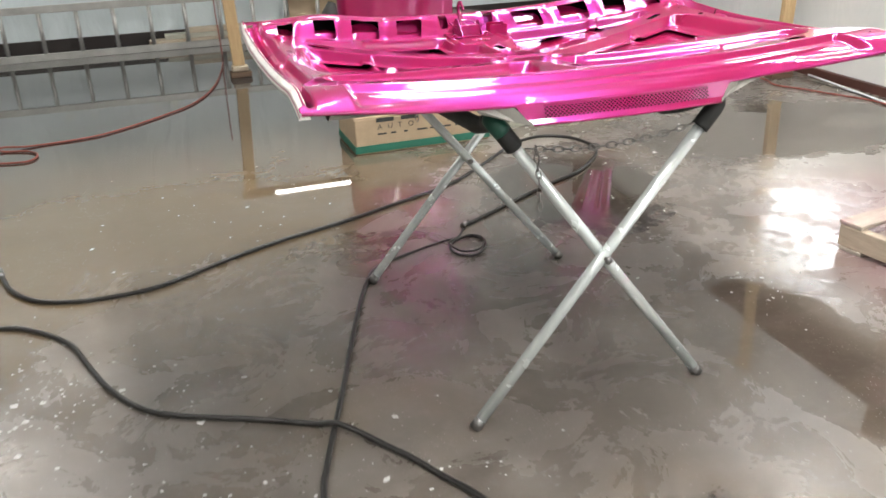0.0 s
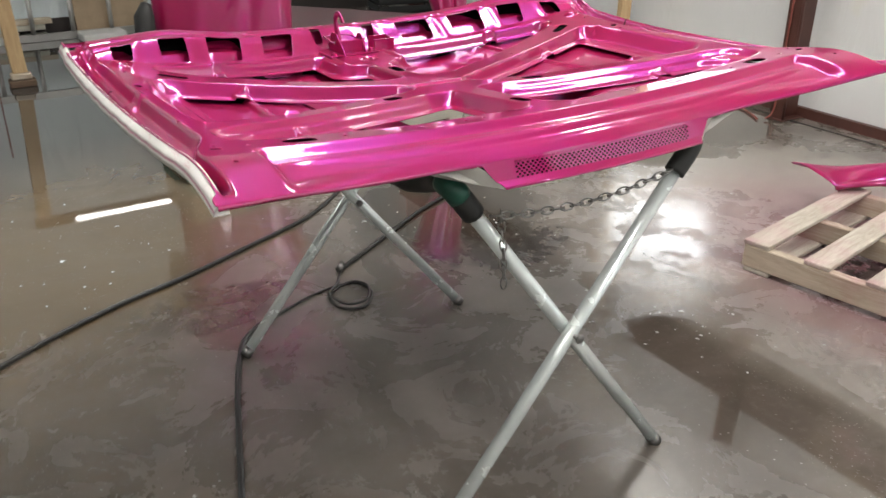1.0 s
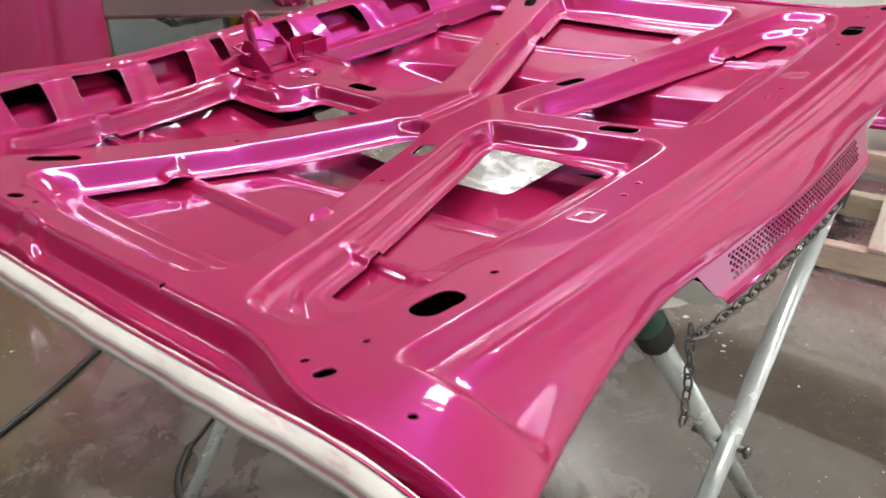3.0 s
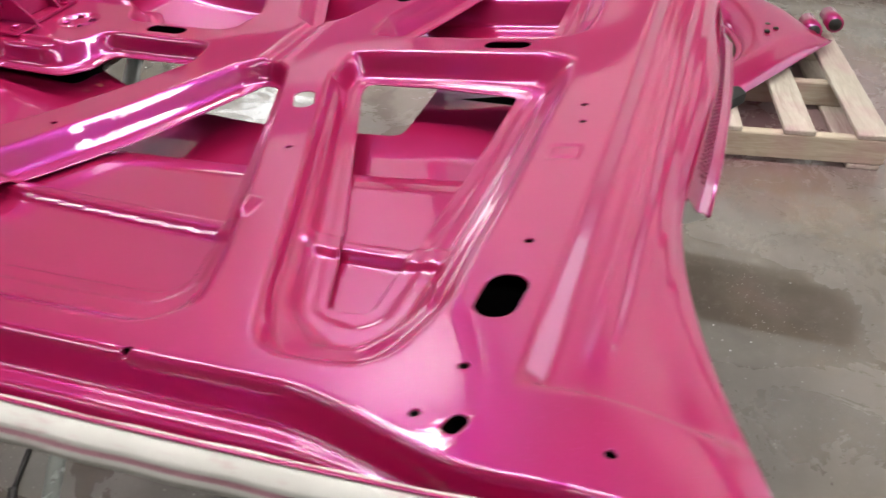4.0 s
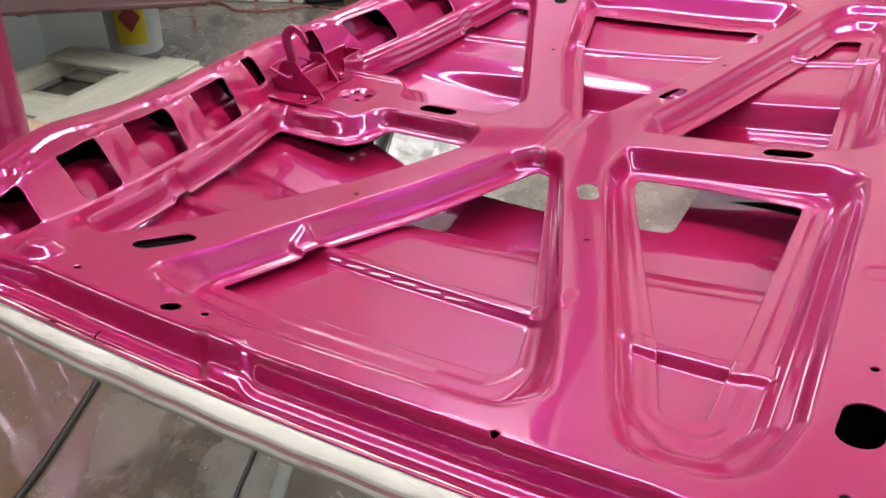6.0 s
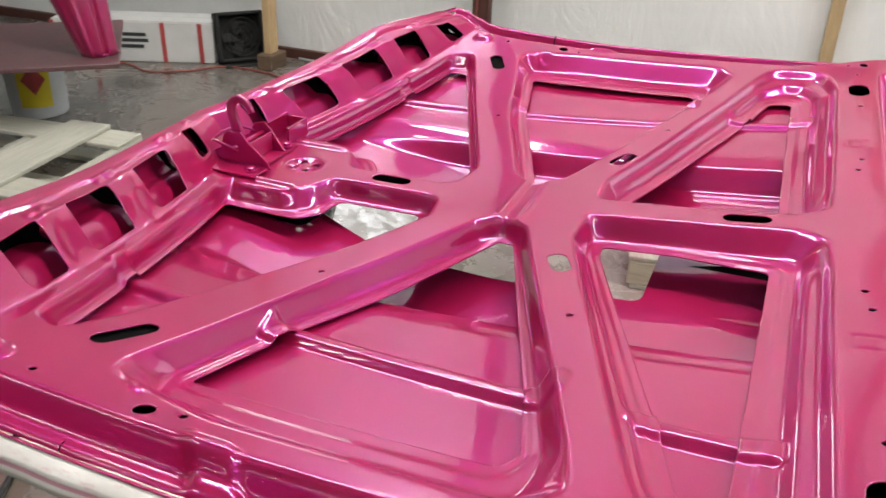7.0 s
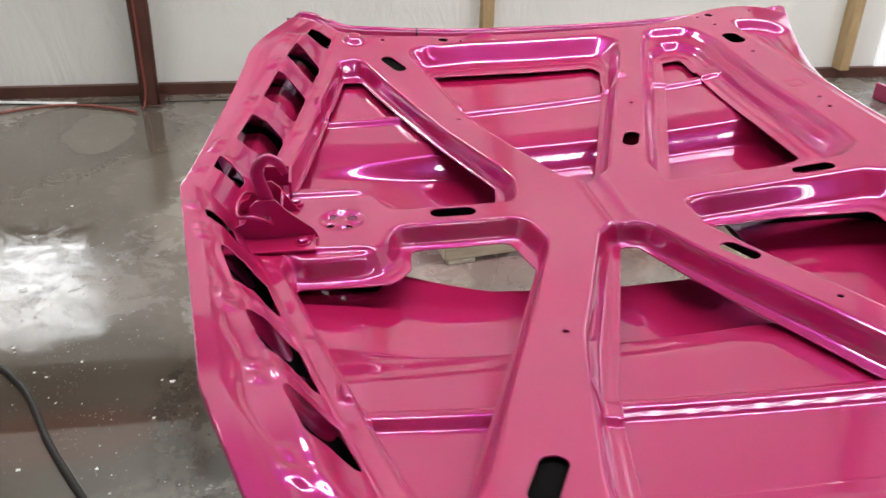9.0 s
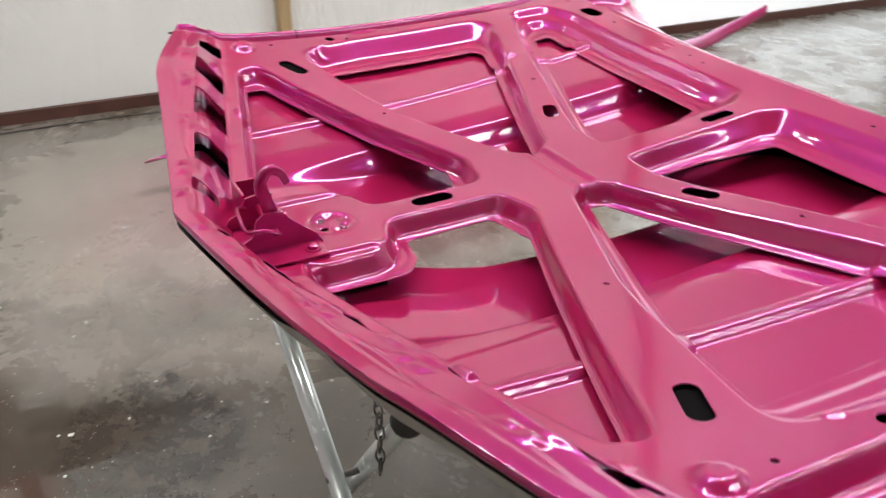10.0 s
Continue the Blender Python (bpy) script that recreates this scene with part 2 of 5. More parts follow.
PINK = pink_paint()
# black of the hood's hollow: bare primer and painted-in shade together
BLACK_HOLLOW = plain("black_primer_and_shade", (0.0035, 0.003, 0.0035), 0.9, vary=0.3, Specular_IOR_Level=0.06)
GREY_PRIMER = plain("grey_primer", (0.42, 0.41, 0.38), 0.6, vary=0.12)
BARE_WHITE = masked_edge()
PINK_DUST = plain("pink_dusted_primer", (0.52, 0.27, 0.33), 0.5, vary=0.3, scale=30)
CONCRETE = concrete()
SHEET = sheeting("white_sheeting", (0.80, 0.81, 0.80))
# west wall's grey puts that unseen side's dimness into the colour
SHEET_DIM = sheeting("dimmed_sheeting", (0.30, 0.30, 0.30))
SHEET_BLUE = sheeting("bluish_sheeting", (0.76, 0.85, 0.87))
# ceiling is out of view; its dimness is put into this grey
CEILING_SHEET = sheeting("dimmed_ceiling_sheeting", (0.42, 0.42, 0.41))
BROWN_STEEL = plain("brown_steel", (0.085, 0.032, 0.024), 0.45, vary=0.3)
DARK_BASE = plain("dark_base", (0.03, 0.024, 0.022), 0.6)
ZINC = plain("zinc_tube", (0.74, 0.80, 0.79), 0.22, metal=0.45, vary=0.12, scale=22, bump=0.05)
FOAM = plain("black_foam", (0.014, 0.015, 0.014), 0.62, vary=0.35, scale=30, bump=0.3)
STEEL = plain("dull_steel", (0.24, 0.235, 0.23), 0.33, metal=0.9, vary=0.3, scale=60)
RUBBER = plain("black_rubber", (0.020, 0.019, 0.018), 0.34, vary=0.4, scale=40, bump=0.1)
RED_RUBBER = plain("red_rubber", (0.24, 0.060, 0.045), 0.45, vary=0.25, scale=30)
PINE_X = timber("pine_x", (0.60, 0.53, 0.42), (0.42, 0.34, 0.25), 0)
PINE_Z = timber("pine_z", (0.60, 0.44, 0.24), (0.42, 0.28, 0.14), 2)
SPRAYED_X = timber("sprayed_pine_x", (0.58, 0.51, 0.41), (0.36, 0.28, 0.20), 0, 0.35)
SPRAYED_Y = timber("sprayed_pine_y", (0.66, 0.62, 0.54), (0.40, 0.34, 0.27), 1, 0.4)
PINE_DARK = timber("dark_pine", (0.34, 0.24, 0.13), (0.20, 0.13, 0.07), 0)
DARK_WOOD = timber("dark_block", (0.20, 0.13, 0.08), (0.09, 0.055, 0.035), 0)
PALE_X = timber("weathered_x", (0.56, 0.55, 0.46), (0.40, 0.40, 0.34), 0)
PALE_Y = timber("weathered_y", (0.56, 0.55, 0.46), (0.40, 0.40, 0.34), 1)
ALU = plain("aluminium", (0.50, 0.50, 0.48), 0.38, metal=0.7, vary=0.2)
CARD = plain("cardboard", (0.43, 0.33, 0.22), 0.8, vary=0.15, scale=12)
GREEN_LAYER = plain("green_layer", (0.006, 0.07, 0.045), 0.4, vary=0.3)
GREEN_PRINT = plain("green_print", (0.02, 0.16, 0.105), 0.6, vary=0.15)
INK = plain("dark_ink", (0.025, 0.03, 0.03), 0.6, vary=0.2)
GREY_CARTON = plain("grey_carton", (0.62, 0.62, 0.61), 0.6, vary=0.1)
RED_PRINT = plain("red_print", (0.38, 0.05, 0.045), 0.6, vary=0.2)
PAIL_WHITE = plain("white_pail", (0.72, 0.76, 0.78), 0.4, vary=0.08)
YELLOW = plain("yellow_label", (0.75, 0.62, 0.03), 0.5, vary=0.06)
BLACK_PLASTIC = plain("black_plastic", (0.012, 0.012, 0.012), 0.75, vary=0.3)
DARK_BOARD = plain("oversprayed_board", (0.12, 0.055, 0.06), 0.5, vary=0.5, scale=3)
TUBE_LIGHT = glowing("lit_tube", (1.0, 0.97, 0.92, 1), 36.0)
# west tubes are turned down so that paint facing west stays dark
WEST_TUBE = glowing("dimmed_lit_tube", (1.0, 0.96, 0.90, 1), 22.0)
WORK_TUBE = glowing("lit_work_tube", (1.0, 0.97, 0.92, 1), 9.0)
WINDOW_GLOW = glowing("window_glow", (0.96, 0.98, 1.0, 1), 2.2)
DOOR_GLOW = glowing("door_glow", (0.85, 0.94, 1.0, 1), 0.45)
LAMP_HOUSING = plain("lamp_housing", (0.7, 0.7, 0.68), 0.5, vary=0.05)


# ---- builders ----
def mesh_of(name, verts, faces, mats, smooth=True, indices=None):
    me = bpy.data.meshes.new(name)
    me.from_pydata([tuple(v) for v in verts], [], [tuple(f) for f in faces])
    for m in mats if isinstance(mats, (list, tuple)) else [mats]:
        me.materials.append(m)
    if indices is not None:
        me.polygons.foreach_set("material_index", indices)
    me.polygons.foreach_set("use_smooth", [smooth] * len(me.polygons))
    me.update()
    return me


def put(name, me, parent=None, m=None, label=""):
    ob = new(name, me)
    ob.parent = parent
    if m is not None:
        ob.matrix_basis = m
    if label:
        ob["label"] = label
    return ob


def part(name, bm, material, parent, label="", smooth=False, m=None):
    me = bpy.data.meshes.new(name)
    bm.to_mesh(me)
    bm.free()
    me.materials.append(material)
    me.polygons.foreach_set("use_smooth", [smooth] * len(me.polygons))
    return put(name, me, parent, m, label)


def thing(name, x=0, y=0, z=0, rz=0):
    ob = new(name)
    ob.empty_display_size = 0.1
    ob.matrix_basis = pose(x, y, z, 0, 0, rz)
    return ob


def box_bm(x0, x1, y0, y1, z0, z1, bevel=0.0, bm=None, segments=1):
    bm = bm or bmesh.new()
    made = bmesh.ops.create_cube(bm, size=1.0)["verts"]
    for v in made:
        v.co = Vector((x0 + (v.co.x + 0.5) * (x1 - x0), y0 + (v.co.y + 0.5) * (y1 - y0), z0 + (v.co.z + 0.5) * (z1 - z0)))
    if bevel:
        edges = list({e for v in made for e in v.link_edges})
        bmesh.ops.bevel(bm, geom=edges, offset=bevel, segments=segments, affect="EDGES", profile=0.6)
    return bm


def spline(points, steps=8):
    """Catmull-Rom through the points."""
    pts = [Vector(p) for p in points]
    pts = [2 * pts[0] - pts[1]] + pts + [2 * pts[-1] - pts[-2]]
    out = []
    for a, b, c, d in zip(pts, pts[1:], pts[2:], pts[3:]):
        for k in range(steps):
            t = k / steps
            out.append(0.5 * ((2 * b) + (c - a) * t + (2 * a - 5 * b + 4 * c - d) * t * t + (3 * b - a - 3 * c + d) * t**3))
    return out + [pts[-2]]


def pipe(path, radius, sides=10, closed=False, caps=True):
    """Verts and faces of a tube along a path; radius may be a list."""
    path = [Vector(p) for p in path]
    count = len(path)
    radii = radius if isinstance(radius, (list, tuple)) else [radius] * count
    verts, faces = [], []
    side = None
    for k, p in enumerate(path):
        a = path[(k - 1) % count] if closed or k else p
        b = path[(k + 1) % count] if closed or k < count - 1 else p
        way = (b - a).normalized()
        if side is None:
            side = way.orthogonal().normalized()
        side = (side - way * side.dot(way)).normalized()
        other = way.cross(side)
        for j in range(sides):
            w = 2 * math.pi * j / sides
            verts.append(p + radii[k] * (math.cos(w) * side + math.sin(w) * other))
    rings = count if closed else count - 1
    for k in range(rings):
        for j in range(sides):
            a, b = k * sides + j, k * sides + (j + 1) % sides
            c, d = ((k + 1) % count) * sides + (j + 1) % sides, ((k + 1) % count) * sides + j
            faces.append((a, b, c, d))
    if caps and not closed:
        faces.append(tuple(range(sides))[::-1])
        faces.append(tuple(range((count - 1) * sides, count * sides)))
    return verts, faces


def tube(name, path, radius, mat, parent=None, sides=10, closed=False, label=""):
    v, f = pipe(path, radius, sides, closed)
    return put(name, mesh_of(name, v, f, mat), parent, label=label)


def lathe(profile, sides=28):
    verts, faces = [], []
    for r, z in profile:
        for j in range(sides):
            w = 2 * math.pi * j / sides
            verts.append((r * math.cos(w), r * math.sin(w), z))
    for k in range(len(profile) - 1):
        for j in range(sides):
            faces.append((k * sides + j, k * sides + (j + 1) % sides, (k + 1) * sides + (j + 1) % sides, (k + 1) * sides + j))
    faces.append(tuple(range(sides))[::-1])
    faces.append(tuple(range((len(profile) - 1) * sides, len(profile) * sides)))
    return verts, faces


# ---- the hall ----
X0, X1, Y0, Y1, HIGH = -6.4, 3.30, -5.4, 6.62, 5.0


def slab(name, x0, x1, y0, y1, z0, z1, mat, label, category):
    ob = part(name, box_bm(x0, x1, y0, y1, z0, z1), mat, None)
    return tagged(ob, label, category, kind="structure")


slab("floor", X0 - 0.2, X1 + 0.2, Y0 - 0.2, Y1 + 0.2, -0.15, 0.0, CONCRETE, "wet stained grey-brown concrete workshop floor", "floor")
slab("wall_east", X1, X1 + 0.2, Y0 - 0.2, Y1 + 0.2, 0.0, HIGH, SHEET, "workshop wall covered with wrinkled white plastic sheeting", "wall")
slab("wall_north", X0 - 0.2, X1, Y1, Y1 + 0.2, 0.0, HIGH, SHEET_BLUE, "workshop wall covered with bluish white plastic sheeting", "wall")
slab("wall_west", X0 - 0.2, X0, Y0 - 0.2, Y1, 0.0, HIGH, SHEET_DIM, "unseen workshop wall, its plastic sheeting darkened as the dim side", "wall")
slab("wall_south", X0, X1, Y0 - 0.2, Y0, 0.0, HIGH, SHEET, "workshop wall covered with white plastic sheeting", "wall")
slab("ceiling", X0 - 0.2, X1 + 0.2, Y0 - 0.2, Y1 + 0.2, HIGH, HIGH + 0.1, CEILING_SHEET, "unseen ceiling, its plastic sheeting greyed to look dim", "ceiling")
slab("baseboard", X1 - 0.035, X1 - 0.002, Y0, Y1 - 0.04, 0.0, 0.058, BROWN_STEEL, "brown steel base channel along the wall", "baseboard")
slab("baseboard_north", X0, X1 - 0.04, Y1 - 0.03, Y1 - 0.002, 0.0, 0.14, DARK_BASE, "dark base channel along the wall", "baseboard")


def steel_column(y):
    """A channel column with rounded, slightly bent flanges that stands proud of the wall."""
    col = thing("steel_column", 0, 0, 0)
    face = X1 - 0.205
    bm = box_bm(face, face + 0.014, y - 0.043, y + 0.043, 0.006, HIGH - 0.01, 0.005)
    part("flange", bm, BROWN_STEEL, col)
    part("web", box_bm(face + 0.0145, X1 - 0.036, y - 0.006, y + 0.006, 0.01, HIGH - 0.01, 0), BROWN_STEEL, col)
    for side in (-1, 1):
        wave = [(face + 0.002, y + side * (0.040 + 0.003 * math.sin(5 * k + side)), 0.012 + k * 0.16) for k in range(30)]
        tube("lip", wave, 0.008, BROWN_STEEL, col, 8)
    part("base_plate", box_bm(face - 0.018, X1 - 0.036, y - 0.052, y + 0.052, 0.0, 0.010, 0.003), BROWN_STEEL, col)
    return tagged(col, "reddish brown painted steel column standing against the sheeted wall", "column", kind="structure")


for cy in (-4.95, 1.915):
    steel_column(cy)


def wall_girt(y0, y1):
    ob = part("wall_girt", box_bm(X1 - 0.12, X1 - 0.012, y0, y1, 1.74, 2.06, 0.006), BROWN_STEEL, None)
    return tagged(ob, "reddish brown steel girt running along the wall", "girt", "wall girts", "structure")


wall_girt(-2.3, 1.86)
wall_girt(1.96, Y1 - 0.05)


def wall_stud(y):
    ob = part("wall_stud", box_bm(X1 - 0.09, X1 - 0.003, y - 0.03, y + 0.03, 0.058, HIGH - 0.01, 0.004), PINE_Z, None)
    return tagged(ob, "bare pine stud fixed to the sheeted wall", "stud", "wall studs", "structure")


for sy in (0.2, -1.9):
    wall_stud(sy)


def ceiling_fixture(x, y, half):
    lamp = thing("ceiling_light", x, y, LAMP_Z)
    part("housing", box_bm(-0.2, 0.2, -half - 0.07, half + 0.07, -0.005, 0.05, 0.01), LAMP_HOUSING, lamp)
    for dy in (-half * 0.7, half * 0.7):
        v, f = pipe([(0, dy, 0.05), (0, dy, HIGH - LAMP_Z)], 0.006, 6)
        put("hanger", mesh_of("hanger", v, f, LAMP_HOUSING), lamp)
    for dx in (-0.11, 0.11):
        v, f = pipe([(dx, -half - 0.02, -0.03), (dx, half + 0.02, -0.03)], 0.019, 10)
        put("tube", mesh_of("tube", v, f, TUBE_LIGHT if x > 0 else WEST_TUBE), lamp)
    return tagged(lamp, "white twin-tube fluorescent ceiling light out of view, switched on", "ceiling light", "ceiling lights")


for lx, ly, long in LAMP_SPOTS:
    ceiling_fixture(lx, ly, long / 2)


def wall_opening(name, y, z, wide, high, glow, label, category, bars):
    """A framed translucent pane set on the wall."""
    ob = thing(name, X1, y, z)
    part("pane", box_bm(-0.012, -0.004, -wide / 2, wide / 2, 0, high), glow, ob)
    for a, b, c, d in () if not bars else ((-wide / 2 - 0.06, wide / 2 + 0.06, high, high + 0.06), (-wide / 2 - 0.06, wide / 2 + 0.06, -0.06 if z > 0.1 else 0.0, 0.001 if z > 0.1 else 0.03), (-wide / 2 - 0.06, -wide / 2, 0, high), (wide / 2, wide / 2 + 0.06, 0, high)):
        part("frame", box_bm(-0.05, -0.002, a, b, c, d, 0.004), LAMP_HOUSING, ob)
    for k in range(bars):
        yy = -wide / 2 + wide * (k + 1) / (bars + 1)
        part("mullion", box_bm(-0.03, -0.012, yy - 0.015, yy + 0.015, 0.0, high), LAMP_HOUSING, ob)
    return tagged(ob, label, category, kind="structure")


wall_opening("window_1", 2.90, 0.82, 1.0, 0.6, WINDOW_GLOW, "bright frosted window in the sheeted wall", "window", 1)
wall_opening("door_1", -3.47, 0.0, 2.66, 2.5, DOOR_GLOW, "translucent bluish white sheet door with daylight behind", "door", 0)


def low_tube_light():
    """A rough timber frame by the far wall with a single lit tube on its cross beam."""
    ob = thing("timber_frame", 0.0, 4.98, 0, 0)
    for x, lean in ((-0.52, -2.5), (0.56, 1.5)):
        part("leg", box_bm(-0.045, 0.045, -0.022, 0.022, 0.0, 0.853, 0.004), PINE_Z, ob, m=pose(x, 0, 0.088, 0, lean, 0))
        part("foot_block", box_bm(x - 0.075, x + 0.085, -0.05, 0.05, 0.0, 0.045, 0.006), DARK_WOOD, ob)
        part("foot_wedge", box_bm(x - 0.06, x + 0.065, -0.04, 0.04, 0.0455, 0.088, 0.008), PINE_X, ob)
    part("beam", box_bm(-0.62, 0.66, -0.024, 0.024, 0.930, 1.00, 0.004), PINE_DARK, ob)
    part("housing", box_bm(-0.38, 0.32, -0.060, -0.026, 0.94, 0.975, 0.004), LAMP_HOUSING, ob)
    tube("tube", [(-0.36, -0.072, 0.955), (0.30, -0.072, 0.955)], 0.016, WORK_TUBE, ob, 10)
    return tagged(ob, "rough pine frame with a lit fluorescent tube on its beam", "work light")


low_tube_light()


# ---- the hood ----
def fillet(corners, arc=6):
    """A closed outline from (x, y, radius) corners."""
    out = []
    count = len(corners)
    for k in range(count):
        p = Vector(corners[k][:2])
        a = (Vector(corners[k - 1][:2]) - p)
        b = (Vector(corners[(k + 1) % count][:2]) - p)
        r = corners[k][2]
        turn = a.angle(b)
        cut = min(r / math.tan(turn / 2), 0.48 * a.length, 0.48 * b.length)
        s, e = p + a.normalized() * cut, p + b.normalized() * cut
        for j in range(arc + 1):
            t = j / arc
            out.append((1 - t) ** 2 * s + 2 * t * (1 - t) * p + t * t * e)
    return np.array([(v.x, v.y) for v in out])


def outline_gap(outline, x, y):
    """Signed distance to a closed outline: negative inside."""
    best = np.full(x.shape, 1e9)
    inside = np.zeros(x.shape, bool)
    for (ax, ay), (bx, by) in zip(outline, np.roll(outline, -1, 0)):
        ex, ey = bx - ax, by - ay
        wx, wy = x - ax, y - ay
        t = np.clip((wx * ex + wy * ey) / (ex * ex + ey * ey + 1e-12), 0, 1)
        best = np.minimum(best, (wx - ex * t) ** 2 + (wy - ey * t) ** 2)
        if ay != by:
            cross = (ay > y) != (by > y)
            inside ^= cross & (x < ax + (y - ay) * ex / ey)
    return np.where(inside, -1, 1) * np.sqrt(best)


def rise(a, b, v):
    t = np.clip((v - a) / (b - a), 0, 1)
    return t * t * (3 - 2 * t)


def slope(a, b, v, k=0.16):
    """A straight slope from 0 to 1 with rounded ends."""
    t = np.clip((v - a) / (b - a), 0, 1)
    low, high = t * t / (2 * k), (1 - k) - (1 - t) ** 2 / (2 * k)
    return np.where(t < k, low, np.where(t > 1 - k, high, t - k / 2)) / (1 - k)


# Openings of one half: the outer edge of the pressed wall, the cut edge, and the depth between them.
OPENINGS = [
    (
        fillet([(0.026, 0.845, 0.03), (0.105, 0.83, 0.03), (0.635, 1.040, 0.05), (0.612, 1.086, 0.02), (0.135, 1.196, 0.005), (0.085, 1.194, 0.012), (0.112, 1.165, 0.012), (0.108, 1.092, 0.03), (0.066, 1.058, 0.03), (0.024, 1.04, 0.03)]),
        fillet([(0.046, 0.872, 0.02), (0.135, 0.856, 0.02), (0.585, 1.040, 0.01), (0.583, 1.076, 0.005), (0.138, 1.180, 0.01), (0.136, 1.05, 0.03), (0.10, 1.022, 0.03), (0.046, 1.018, 0.02)]),
        0.030,
    ),
    (
        fillet([(0.064, 0.722, 0.02), (0.10, 0.762, 0.02), (0.345, 0.862, 0.3), (0.672, 0.948, 0.04), (0.702, 0.80, 0.05), (0.702, 0.50, 0.04), (0.655, 0.463, 0.04), (0.10, 0.678, 0.02)]),
        fillet([(0.094, 0.722, 0.01), (0.27, 0.785, 0.3), (0.44, 0.85, 0.3), (0.605, 0.888, 0.008), (0.608, 0.545, 0.02), (0.58, 0.535, 0.01), (0.485, 0.561, 0.1), (0.10, 0.698, 0.012)]),
        0.032,
    ),
    (
        fillet([(0.027, 0.612, 0.02), (0.11, 0.612, 0.02), (0.62, 0.437, 0.06), (0.708, 0.405, 0.055), (0.702, 0.295, 0.055), (0.60, 0.272, 0.05), (0.05, 0.272, 0.04), (0.020, 0.32, 0.04)]),
        fillet([(0.064, 0.575, 0.012), (0.10, 0.568, 0.012), (0.49, 0.424, 0.1), (0.592, 0.392, 0.012), (0.594, 0.352, 0.012), (0.10, 0.344, 0.015), (0.070, 0.47, 0.05)]),
        0.034,
    ),
]
# Square windows along the front edge.
WINDOWS = [
    fillet([(0.655, 1.103, 0.006), (0.702, 1.092, 0.006), (0.700, 1.134, 0.006), (0.645, 1.146, 0.006)], 3),
    fillet([(0.505, 1.138, 0.009), (0.575, 1.121, 0.009), (0.578, 1.166, 0.009), (0.500, 1.188, 0.009)], 3),
    fillet([(0.350, 1.174, 0.009), (0.447, 1.152, 0.009), (0.440, 1.202, 0.009), (0.337, 1.228, 0.009)], 3),
    fillet([(0.188, 1.212, 0.009), (0.280, 1.192, 0.009), (0.270, 1.243, 0.009), (0.167, 1.266, 0.009)], 3),
    fillet([(0.070, 1.256, 0.006), (0.100, 1.249, 0.006), (0.105, 1.284, 0.006), (0.068, 1.292, 0.006)], 3),
]
# Slots and drilled holes: x, y, half length, half width, turn in degrees.
SLOTS = [
    (0.598, 0.972, 0.036, 0.0135, 27),
    (0.590, 0.239, 0.031, 0.0175, 4),
    (0.203, 0.603, 0.029, 0.0135, -24),
    (0.740, 0.230, 0.0105, 0.0070, 20),
    (0.708, 0.852, 0.0105, 0.0085, 60),
]
MID_SLOTS = [(0.0, 0.386, 0.033, 0.013, 90), (0.004, 0.948, 0.034, 0.014, 90)]
PINS = [(0.726, 0.489), (0.736, 0.259), (0.741, 0.132), (0.505, 0.237), (0.202, 0.243), (0.247, 0.237), (0.346, 0.552), (0.681, 0.242), (0.345, 0.880), (0.706, 0.985), (0.70, 0.815)]


def slot_gap(x, y, cx, cy, half, wide, turn):
    c, s = math.cos(radians(turn)), math.sin(radians(turn))
    u, v = c * (x - cx) + s * (y - cy), -s * (x - cx) + c * (y - cy)
    over = np.maximum(np.abs(u) - (half - wide), 0)
    return np.sqrt(over**2 + v**2) - wide if half > wide else np.maximum(np.abs(u) - half, np.abs(v) - wide)


def crown(x, y):
    """The hood's own curve, upside down."""
    return 0.9879 + 0.0368 * x * x - 0.2117 * y + 0.0933 * y * y + 0.1092 * x * x * y


def rear_line(x):
    return 0.100 + 0.016 * rise(0.0, 0.35, x) - 0.118 * np.clip((x - 0.33) / 0.49, 0, 1) ** 1.6


def front_line(x):
    return 1.330 - 0.150 * x - 0.055 * np.clip((x - 0.5) / 0.3, 0, 1.1) ** 1.2


def rear_height(x):
    return 0.903 + 0.073 * np.clip((x - 0.26) / 0.56, 0, 1) ** 1.5


def shell(x, y):
    """Crown with the raised front edge and the dropped rear edge; x is the distance from the middle."""
    z = crown(x, np.minimum(y, 1.34))
    foot = 1.246 - 0.23 * x
    z = z + 0.060 * rise(0.0, 0.060, y - foot) * (1 - 0.82 * rise(0.50, 0.86, x))
    t = np.clip((0.175 - y) / (0.175 - np.minimum(rear_line(x), 0.15)), 0, 1)
    return z + (rear_height(x) - z) * t**1.5


